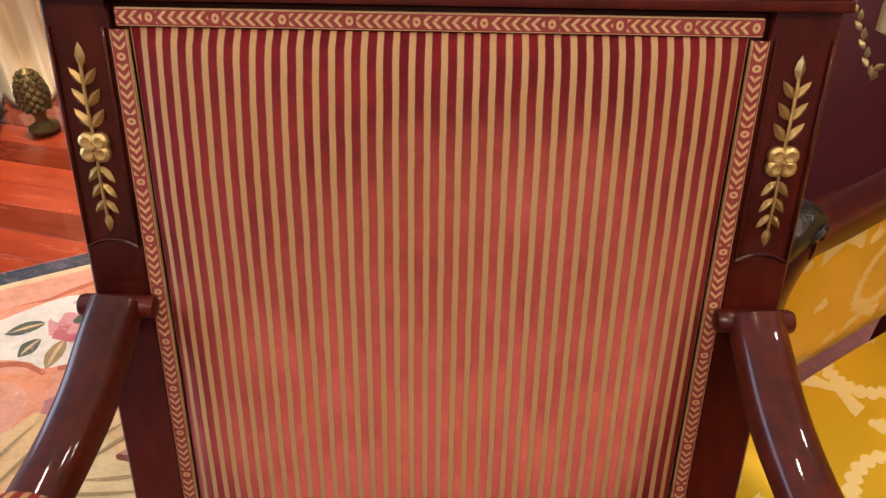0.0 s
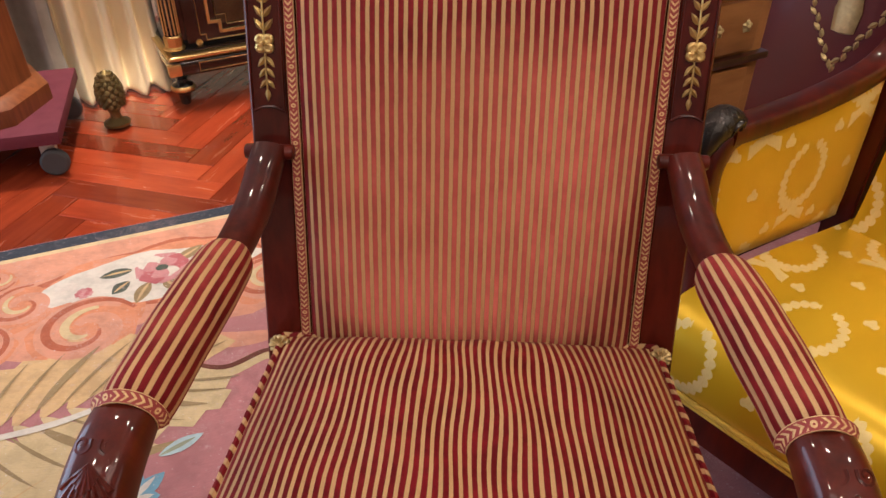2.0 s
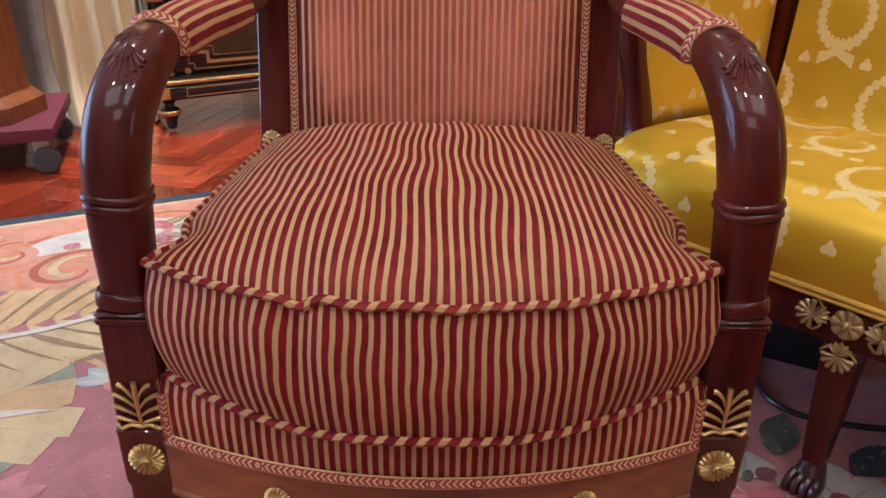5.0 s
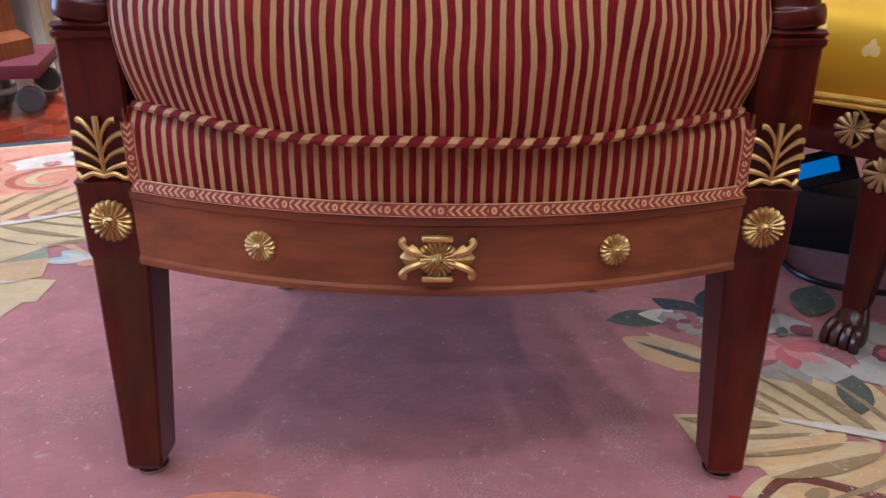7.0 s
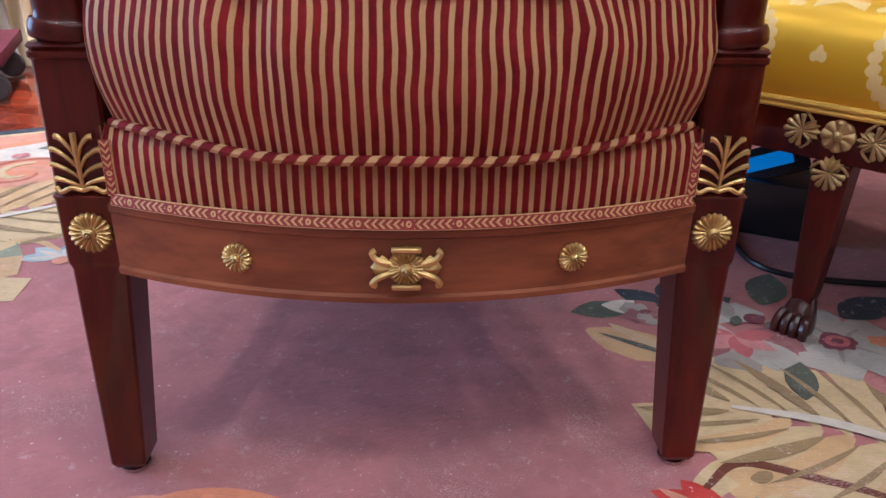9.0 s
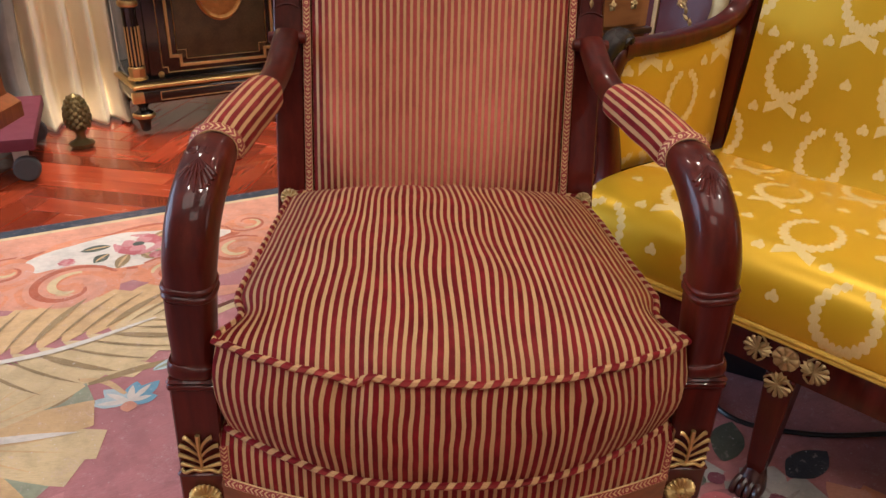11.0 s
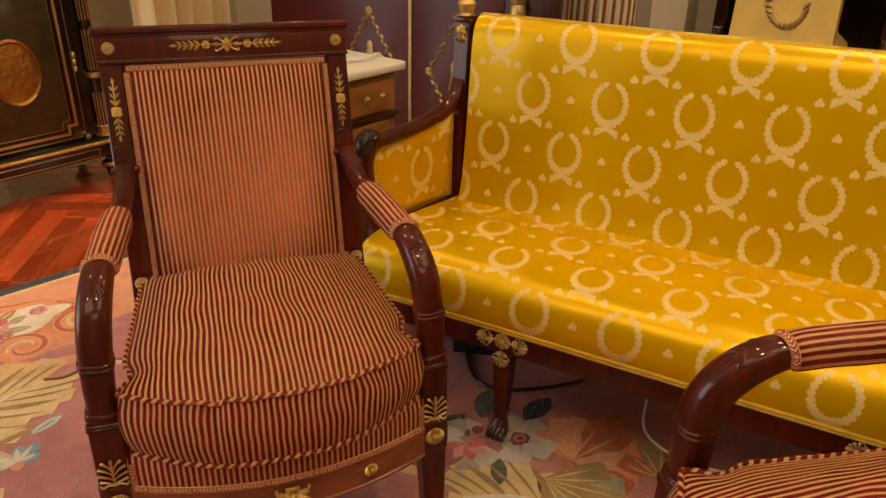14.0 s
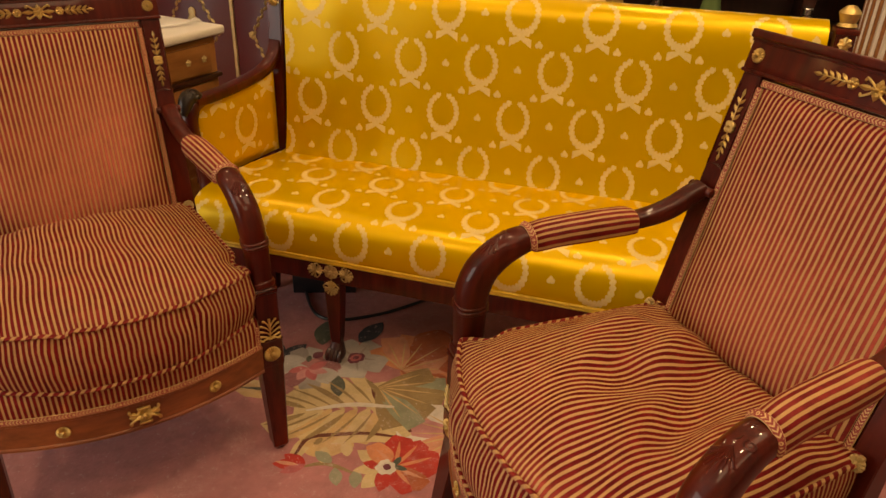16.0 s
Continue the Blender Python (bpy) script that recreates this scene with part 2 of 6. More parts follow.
    b.inputs["Sheen Weight"].default_value = 0.15
    b.inputs["Sheen Tint"].default_value = (1, 0.8, 0.3, 1)
    l.new(fmath(n, l, "MULTIPLY_ADD", total, -0.32, 0.42), b.inputs["Metallic"])
    bump(n, l, b, fmath(n, l, "ADD", total, fmath(n, l, "MULTIPLY", thread, 0.4)), 0.25, 0.0008)
    return m


def rug_wool(name, col, vary=0.16):
    """Flat-woven wool with weft lines, worn light specks and broad fading."""
    m, n, l, b = mat(name, 0.95)
    co = n.new("ShaderNodeTexCoord").outputs["Object"]
    wef = noise_of(n, l, co, 1.0, 3, 0.6, (70, 520, 70))
    big = noise_of(n, l, co, 3.5, 4)
    spk = noise_of(n, l, co, 55, 6, 0.7)
    c = mixc(n, l, wef, tuple(x * (1 - vary) for x in col), tuple(min(1, x * (1 + vary)) for x in col))
    c = mixc(n, l, ramp(n, l, big, 0.35, 0.7), c, tuple(min(1, x * (1 - vary * 0.9)) for x in col))
    c = mixc(n, l, fmath(n, l, "MULTIPLY", ramp(n, l, spk, 0.57, 0.70), 0.45), c, (0.60, 0.46, 0.44))
    fib = noise_of(n, l, co, 1.0, 4, 0.7, (35, 420, 35))
    c = mixc(n, l, fmath(n, l, "MULTIPLY", ramp(n, l, fib, 0.5, 0.8), 0.55), c, tuple(x * 0.55 for x in col))
    # worn patches where pale warp shows as short dashes, and a few lint specks
    dash = noise_of(n, l, co, 1.0, 2, 0.5, (260, 1100, 260))
    worn = ramp(n, l, noise_of(n, l, co, 7, 4, 0.65), 0.50, 0.66)
    c = mixc(n, l, fmath(n, l, "MULTIPLY", fmath(n, l, "MULTIPLY", ramp(n, l, dash, 0.52, 0.62), worn), 0.6), c, (0.62, 0.44, 0.42))
    lint = noise_of(n, l, co, 190, 1)
    c = mixc(n, l, fmath(n, l, "MULTIPLY", ramp(n, l, lint, 0.735, 0.76), 0.7), c, (0.72, 0.66, 0.66))
    shade = noise_of(n, l, co, 18, 5, 0.7)
    c = mixc(n, l, fmath(n, l, "MULTIPLY", ramp(n, l, shade, 0.42, 0.66), 0.5), c, tuple(x * 0.6 for x in col))
    l.new(c, b.inputs["Base Color"])
    b.inputs["Sheen Weight"].default_value = 0.1
    b.inputs["Specular IOR Level"].default_value = 0.2
    bump(n, l, b, fmath(n, l, "ADD", wef, fmath(n, l, "MULTIPLY", shade, 0.6)), 0.7, 0.002)
    return m


MAHOG = wood("mahogany", (0.026, 0.0018, 0.0009), (0.105, 0.0100, 0.0040), 0.40, 0.42, spec=0.16)
MAHOG_RAIL = wood("faded_mahogany", (0.120, 0.034, 0.013), (0.30, 0.096, 0.036), 0.36, 0.12, (8, 60, 60))
CARVED = plain("carved_mahogany", (0.045, 0.010, 0.008), 0.3, vary=0.4, scale=60, bumpy=0.5, coat=0.4, dist=0.003)
GILT = plain("gilt_bronze", (0.62, 0.44, 0.17), 0.45, 0.85, vary=0.3, scale=120, bumpy=0.35)
GILT_DULL = plain("dull_gilt", (0.55, 0.41, 0.19), 0.5, 0.75, vary=0.4, scale=90, bumpy=0.4)
STRIPE = striped("striped_velvet")
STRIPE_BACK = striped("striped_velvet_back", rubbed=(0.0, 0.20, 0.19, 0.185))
BRAID = braid("woven_braid")
DAMASK = damask("yellow_damask")
STEEL = plain("nickel", (0.6, 0.58, 0.55), 0.25, 1.0, vary=0.1)
EBONY = plain("ebonised_wood", (0.010, 0.007, 0.006), 0.2, vary=0.4, coat=0.6, bumpy=0.03)
BRASS = plain("brass_inlay", (0.72, 0.5, 0.2), 0.33, 0.95, vary=0.25, scale=80, bumpy=0.15)
BOULLE = plain("boulle_panel", (0.075, 0.05, 0.022), 0.35, 0.3, vary=0.7, scale=160, bumpy=0.3, coat=0.3)
PINE = plain("aged_bronze", (0.22, 0.16, 0.065), 0.45, 0.8, vary=0.4, scale=70, bumpy=0.3)
CURTAIN = plain("cream_silk", (0.84, 0.69, 0.44), 0.5, vary=0.12, scale=12, bumpy=0.12, sheen=0.3)
CURTAIN_GREY = plain("figured_silk", (0.30, 0.255, 0.215), 0.6, vary=0.45, scale=16, bumpy=0.15, sheen=0.2)
MAROON = plain("maroon_felt", (0.13, 0.016, 0.035), 0.8, vary=0.2, scale=200, bumpy=0.2)
REDPANEL = plain("crimson_lacquer", (0.075, 0.007, 0.009), 0.3, vary=0.25, scale=6, bumpy=0.02, coat=0.3)
TABLEWOOD = wood("chestnut_wood", (0.22, 0.08, 0.025), (0.42, 0.18, 0.06), 0.4, 0.15, (8, 40, 40))
MARBLE = plain("white_marble", (0.80, 0.76, 0.66), 0.3, vary=0.06, scale=9, bumpy=0.02)
STONE = plain("veined_marble", (0.62, 0.50, 0.32), 0.35, vary=0.35, scale=14, bumpy=0.03)
PLASTER = plain("warm_plaster", (0.70, 0.60, 0.45), 0.8, vary=0.07, scale=8, bumpy=0.05)
CEILWHITE = plain("ceiling_paint", (0.78, 0.72, 0.62), 0.85, vary=0.04, scale=8, bumpy=0.03)
DARKWOOD = wood("dark_shelf_wood", (0.02, 0.006, 0.004), (0.06, 0.018, 0.01), 0.3, 0.3)
BLACK = plain("black_plastic", (0.012, 0.012, 0.014), 0.35, vary=0.2)
RUBBER = plain("grey_rubber", (0.06, 0.06, 0.065), 0.6, vary=0.2)
WHITE = plain("white_plastic", (0.72, 0.70, 0.66), 0.4, vary=0.05)
GREEN = plain("green_cloth", (0.16, 0.28, 0.10), 0.8, vary=0.3)
FLOORWOOD = wood("jatoba_plank", (0.20, 0.024, 0.008), (0.34, 0.053, 0.016), 0.24, 0.75, (4, 30, 4), rand=True)
FLOORDARK = plain("floor_base", (0.05, 0.012, 0.007), 0.4)

# ---- mesh helpers ----


def part(name, bm, material, parent=None, label="", smooth=True, m=None):
    me = bpy.data.meshes.new(name)
    bm.normal_update()
    bm.to_mesh(me)
    bm.free()
    for x in material if isinstance(material, (list, tuple)) else (material,):
        me.materials.append(x)
    if smooth:
        me.shade_smooth()
        me.set_sharp_from_angle(angle=radians(38))
    ob = new(name, me)
    if parent is not None:
        ob.parent = parent
    if m is not None:
        ob.matrix_basis = m
    if label:
        tagged(ob, label)
    return ob


def box(bm, x0, x1, y0, y1, z0, z1, bevel=0.003, seg=2):
    vs = [bm.verts.new(p) for p in ((x0, y0, z0), (x1, y0, z0), (x1, y1, z0), (x0, y1, z0), (x0, y0, z1), (x1, y0, z1), (x1, y1, z1), (x0, y1, z1))]
    fs = [bm.faces.new([vs[i] for i in f]) for f in ((3, 2, 1, 0), (4, 5, 6, 7), (0, 1, 5, 4), (1, 2, 6, 5), (2, 3, 7, 6), (3, 0, 4, 7))]
    if bevel:
        es = list({e for f in fs for e in f.edges})
        bmesh.ops.bevel(bm, geom=es, offset=bevel, segments=seg, affect="EDGES", profile=0.6)
    return bm


def loft(bm, rings, closed=True, cap=True):
    """Skin a list of rings of points."""
    rows = [[bm.verts.new(p) for p in r] for r in rings]
    k = len(rows[0])
    for a, b in zip(rows, rows[1:]):
        for i in range(k if closed else k - 1):
            j = (i + 1) % k
            bm.faces.new((a[i], a[j], b[j], b[i]))
    if cap and closed:
        bm.faces.new(rows[0][::-1])
        bm.faces.new(rows[-1])
    return rows


def lathe(bm, profile, seg=20, m=Matrix()):
    """profile: (radius, height) turned round z."""
    loft(bm, [[m @ Vector((r * math.cos(2 * math.pi * i / seg), r * math.sin(2 * math.pi * i / seg), z)) for i in range(seg)] for r, z in profile])
    return bm


def smoothpath(pts, n):
    """Catmull-Rom through tuples of any length."""
    P = [np.array(p, float) for p in pts]
    P = [2 * P[0] - P[1]] + P + [2 * P[-1] - P[-2]]
    out = []
    for i in range(len(P) - 3):
        a, b, c, d = P[i:i + 4]
        for k in range(n):
            t = k / n
            out.append(0.5 * (2 * b + (c - a) * t + (2 * a - 5 * b + 4 * c - d) * t * t + (3 * b - a - 3 * c + d) * t ** 3))
    out.append(P[-2])
    return out


def sweep(bm, pts, side, n=6, power=2.6, seg=16, cap=True):
    """Sweep a rounded section. pts rows: x, y, z, half width along side, half thickness."""
    path = smoothpath(pts, n)
    rings = []
    S = Vector(side).normalized()
    for i, p in enumerate(path):
        a, b = path[max(0, i - 1)], path[min(len(path) - 1, i + 1)]
        tan = Vector(b[:3] - a[:3]).normalized()
        s = (S - tan * S.dot(tan)).normalized()
        up = s.cross(tan).normalized()
        ring = []
        for k in range(seg):
            th = 2 * math.pi * k / seg
            c, q = math.cos(th), math.sin(th)
            ring.append(Vector(p[:3]) + s * (p[3] * math.copysign(abs(c) ** (2 / power), c)) + up * (p[4] * math.copysign(abs(q) ** (2 / power), q)))
        rings.append(ring)
    loft(bm, rings, cap=cap)
    bmesh.ops.recalc_face_normals(bm, faces=bm.faces)
    return bm


def tube(bm, pts, r, seg=8, n=5, cyclic=False):
    path = [Vector(p[:3]) for p in smoothpath(pts, n)]
    rings = []
    nrm = None
    for i, p in enumerate(path):
        tan = (path[min(len(path) - 1, i + 1)] - path[max(0, i - 1)]).normalized()
        if nrm is None:
            nrm = tan.orthogonal().normalized()
        nrm = (nrm - tan * nrm.dot(tan)).normalized()
        bi = tan.cross(nrm)
        rr = r(i / (len(path) - 1)) if callable(r) else r
        rings.append([p + (nrm * math.cos(2 * math.pi * k / seg) + bi * math.sin(2 * math.pi * k / seg)) * rr for k in range(seg)])
    loft(bm, rings)
    return bm


def leaf(bm, x, z, ang, length, wide, high=0.003):
    """A ridged leaf in the xz plane, standing out towards -y. ang: degrees from +z towards +x."""
    a = radians(ang)
    d, s = Vector((math.sin(a), 0, math.cos(a))), Vector((math.cos(a), 0, -math.sin(a)))
    o = Vector((x, 0, z))
    base, tip = bm.verts.new(o), bm.verts.new(o + d * length)
    L, R, M, B = [], [], [], []
    for f, w in ((0.2, 0.7), (0.45, 1.0), (0.75, 0.62)):
        c = o + d * (length * f)
        L.append(bm.verts.new(c + s * (wide * w / 2)))
        R.append(bm.verts.new(c - s * (wide * w / 2)))
        M.append(bm.verts.new(c + Vector((0, -high, 0))))
    for side, rev in ((L, False), (R, True)):
        seq = [(base, side[0], M[0]), (base, M[0], side[0])][rev:rev + 1]
        for q in seq:
            bm.faces.new(q)
        for i in (0, 1):
            q = (side[i], side[i + 1], M[i + 1], M[i])
            bm.faces.new(q[::-1] if rev else q)
        q = (side[2], tip, M[2])
        bm.faces.new(q[::-1] if rev else q)


def rosette(bm, r, petals=18, high=0.006, cx=0.0, cz=0.0, core=0.3):
    """A fluted round mount facing -y."""
    seg = petals * 4
    rings = []
    for f, h in ((1.0, 0.0), (0.97, 0.45), (0.8, 0.75), (0.55, 0.55), (core, 0.5), (core * 0.95, 0.95), (core * 0.55, 1.25), (core * 0.5, 0.85), (0.12, 0.9), (0.1, 1.4), (0.03, 1.5)):
        ring = []
        for i in range(seg):
            th = 2 * math.pi * i / seg
            flute = abs(math.cos(petals * th / 2))
            k = flute if f > core else 1
            rr = r * f * (0.92 + 0.08 * flute if f > 0.9 else 1)
            ring.append(Vector((cx + rr * math.cos(th), -high * h * (0.35 + 0.65 * k), cz + rr * math.sin(th))))
        rings.append(ring)
    loft(bm, rings, cap=False)
    return bm


def flower(bm, cx, cz, r, petals=5):
    for i in range(petals):
        a = 360 * i / petals
        leaf(bm, cx, cz, a, r, r * 1.0, 0.004)
    m = Matrix.Translation((cx, 0, cz)) @ Matrix.Rotation(radians(90), 4, "X")
    lathe(bm, [(r * 0.35, 0), (r * 0.33, 0.004), (r * 0.15, 0.007), (0.0005, 0.0075)], 10, m)


def sprig(bm, x0, z0, x1, z1, pairs=4, size=0.018):
    """Laurel sprig from a base to a tip."""
    dx, dz = x1 - x0, z1 - z0
    ang = math.degrees(math.atan2(dx, dz))
    tube(bm, [(x0, -0.001, z0), ((x0 + x1) / 2, -0.002, (z0 + z1) / 2), (x1, -0.001, z1)], 0.0011, 5, 2)
    for i in range(pairs):
        f = (i + 0.3) / (pairs + 0.3)
        s = size * (1.0 - 0.18 * f)
        for sg in (-1, 1):
            leaf(bm, x0 + dx * f, z0 + dz * f, ang + sg * 38, s, s * 0.42)
            lathe(bm, [(0.0016, 0), (0.0012, 0.002), (0.0002, 0.0026)], 6, Matrix.Translation((x0 + dx * (f + 0.1) + sg * math.cos(radians(ang)) * 0.004, 0, z0 + dz * (f + 0.1) - sg * math.sin(radians(ang)) * 0.004)) @ Matrix.Rotation(radians(90), 4, "X"))
    leaf(bm, x1 - dx * 0.05, z1 - dz * 0.05, ang, size * 0.95, size * 0.42)


def palmette(bm, cx, z0, h, w):
    """Anthemion: a stalk with curling fronds over a scrolled foot."""
    tube(bm, [(cx, -0.001, z0), (cx, -0.003, z0 + h * 0.6), (cx, -0.002, z0 + h)], lambda t: 0.0018 + 0.0012 * t, 6, 4)
    for i, (f, s, up) in enumerate(((0.05, 0.95, 0.16), (0.2, 1.0, 0.26), (0.36, 0.92, 0.36), (0.52, 0.66, 0.42))):
        for sg in (-1, 1):
            ww = w / 2 * s
            zz = z0 + h * f
            tube(bm, [(cx, -0.001, zz), (cx + sg * ww * 0.35, -0.0035, zz + h * up * 0.62), (cx + sg * ww * 0.78, -0.003, zz + h * up * 0.98), (cx + sg * ww, -0.0015, zz + h * up * 1.0)], lambda t: 0.0011 + 0.0018 * t, 6, 4)
    for sg in (-1, 1):
        tube(bm, [(cx, -0.002, z0), (cx + sg * w * 0.2, -0.003, z0 + 0.003), (cx + sg * w * 0.4, -0.003, z0 - 0.001), (cx + sg * w * 0.5, -0.001, z0 + 0.003)], 0.0022, 6, 4)


def shell(bm, cx, cz, ang, r, ribs=7):
    """A fan-shaped shell mount; ang: degrees of its middle rib from +z towards +x."""
    for i in range(ribs):
        a = ang + (i - (ribs - 1) / 2) * 150 / ribs
        leaf(bm, cx, cz, a, r, r * 0.3, 0.004)
    for sg in (-1, 1):
        leaf(bm, cx, cz, ang + 180 + sg * 35, r * 0.55, r * 0.4, 0.005)
    leaf(bm, cx, cz, ang + 180, r * 0.7, r * 0.35, 0.006)


def set_uv(bm, fn):
    lay = bm.loops.layers.uv.verify()
    for f in bm.faces:
        for lp in f.loops:
            lp[lay].uv = fn(lp.vert.co, f)


def empty(name, m, label, category, group="", kind=""):
    ob = new(name)
    ob.empty_display_size = 0.05
    ob.matrix_basis = m
    return tagged(ob, label, category, group, kind)


def strip(bm, pts, normal_of, wide, high=0.002):
    """A flat braid along points; UV u along, v across."""
    lay = bm.loops.layers.uv.verify()
    rows, run = [], 0.0
    for i, p in enumerate(pts):
        p = Vector(p)
        t = (Vector(pts[min(len(pts) - 1, i + 1)]) - Vector(pts[max(0, i - 1)])).normalized()
        nn = Vector(normal_of(p)).normalized()
        s = t.cross(nn).normalized() * wide / 2
        if i:
            run += (p - Vector(pts[i - 1])).length
        rows.append(([bm.verts.new(p + s), bm.verts.new(p + s * 0.9 + nn * high), bm.verts.new(p - s * 0.9 + nn * high), bm.verts.new(p - s)], run))
    for (a, ua), (b, ub) in zip(rows, rows[1:]):
        for i, (v0, v1) in enumerate(((-1.0, -0.9), (-0.9, 0.9), (0.9, 1.0))):
            f = bm.faces.new((a[i], a[i + 1], b[i + 1], b[i]))
            for lp, uv in zip(f.loops, ((ua, v0), (ua, v1), (ub, v1), (ub, v0))):
                lp[lay].uv = uv
    bmesh.ops.recalc_face_normals(bm, faces=bm.faces)
    return bm

# ---- room ----


def slab(name, x0, x1, y0, y1, z0, z1, material, label, m=None, category=""):
    ob = part(name, box(bmesh.new(), x0, x1, y0, y1, z0, z1, 0), material, smooth=False, m=m)
    return tagged(ob, label, category or name.split("_")[0], kind="structure")


floor = slab("floor", -4, 5, -4, 5, -0.08, -0.024, FLOORDARK, "dark red hardwood floor under parquet planks")
slab("ceiling", -4, 5, -4, 5, CEIL, CEIL + 0.1, CEILWHITE, "warm white plaster ceiling with small lamps")
slab("wall_north", -4, 5, 5, 5.2, -0.08, CEIL, PLASTER, "plain warm plaster wall")



def window_wall(side, x0, x1, z0, z1, m, length, power, tone):
    """A wall in its own frame along x, with one opening from x0 to x1 and z0 to z1, a casement and an area lamp in it.
    """
    bm = bmesh.new()
    for a, b, c, d in ((0, x0, -0.08, CEIL), (x1, length, -0.08, CEIL), (x0, x1, -0.08, z0), (x0, x1, z1, CEIL)):
        box(bm, a, b, 0.0, 0.2, c, d, 0)
    tagged(part("wall_" + side, bm, PLASTER, smooth=False, m=m), "unseen warm plaster wall with one tall window", "wall", kind="structure")
    wn = empty("window_" + side, m, "unseen tall white casement window", "window", kind="structure")
    for a, b, c, d in ((x0, x0 + 0.06, z0, z1), (x1 - 0.06, x1, z0, z1), (x0 + 0.06, x1 - 0.06, z0, z0 + 0.06), (x0 + 0.06, x1 - 0.06, z1 - 0.06, z1), ((x0 + x1) / 2 - 0.03, (x0 + x1) / 2 + 0.03, z0 + 0.06, z1 - 0.06)):
        bm = bmesh.new()
        box(bm, a, b, 0.08, 0.13, c, d, 0.004)
        part("window_frame", bm, WHITE, wn)
    lamp = bpy.data.lights.new("opening_light", "AREA")
    lamp.shape, lamp.size, lamp.size_y, lamp.energy, lamp.color = "RECTANGLE", x1 - x0 - 0.1, z1 - z0 - 0.1, power, tone
    ob = new("opening_lamp", lamp)
    ob.matrix_basis = m @ pose((x0 + x1) / 2, 0.06, (z0 + z1) / 2, -90, 0, 0)


window_wall("west", 3.3, 5.9, 0.25, 2.5, pose(-4, -4, 0, 0, 0, 90), 9, WINDOWS[0][1], WINDOWS[0][2])
# no windows known on these sides: east adds side light, south weak fill
window_wall("east", 4.4, 7.0, 0.25, 2.5, pose(5, 5, 0, 0, 0, -90), 9, WINDOWS[2][1], WINDOWS[2][2])
window_wall("south", 2.2, 5.0, 0.25, 2.5, pose(5, -4, 0, 0, 0, 180), 9, WINDOWS[1][1], WINDOWS[1][2])

lampglow, n_, l_, b_ = mat("lamp_glow", 0.5)
b_.inputs["Emission Color"].default_value = (1.0, 0.82, 0.6, 1)
b_.inputs["Emission Strength"].default_value = 4
for x, y in SPOTS:
    lamp = bpy.data.lights.new("ceiling_spot", "AREA")
    lamp.shape, lamp.size, lamp.energy, lamp.color = "DISK", 0.16, SPOT_POWER * (2.2 if y > 2 and x < 0 else 1.5 if x > 1 else 1), (1.0, 0.80, 0.58)
    lamp.spread = radians(70 if y > 2 and x < 0 else 170)
    ob = new("ceiling_spot_light", lamp)
    ob.matrix_basis = pose(x, y, CEIL - 0.035)
    bm = bmesh.new()
    lathe(bm, [(0.085, 0.0), (0.105, -0.004), (0.11, -0.02), (0.085, -0.022)], 24)
    ring = part("ceiling_spot", bm, WHITE, m=pose(x, y, CEIL))
    tagged(ring, "round recessed ceiling lamp with white rim", "ceiling lamp", "ceiling lamps")
    bm = bmesh.new()
    lathe(bm, [(0.084, -0.004), (0.084, -0.008)], 24)
    part("diffuser", bm, lampglow, ring)

# large unseen panels added only to soften and fill the shadows
for x, y, panel_power in FILL_PANELS:
    lamp = bpy.data.lights.new("fill_panel", "AREA")
    lamp.shape, lamp.size, lamp.size_y, lamp.energy, lamp.color = "RECTANGLE", 1.3, 0.9, panel_power, (1.0, 0.84, 0.66)
    ob = new("fill_panel_light", lamp)
    ob.matrix_basis = pose(x, y, CEIL - 0.03)
    bm = bmesh.new()
    box(bm, -0.68, 0.68, -0.48, 0.48, -0.02, -0.001, 0.004)
    tagged(part("fill_panel", bm, lampglow, m=pose(x, y, CEIL)), "flat glowing panel added out of view as fill light", "ceiling lamp", "ceiling light panels")

# ---- chair ----
TH = 14.7
BACK = pose(0, 0.398, 0.44, -TH)


def back_pt(x, h, out=0.0):
    """A point on the chair back's front plane: h metres up the slope, out towards the sitter."""
    return BACK @ Vector((x, -out, h))


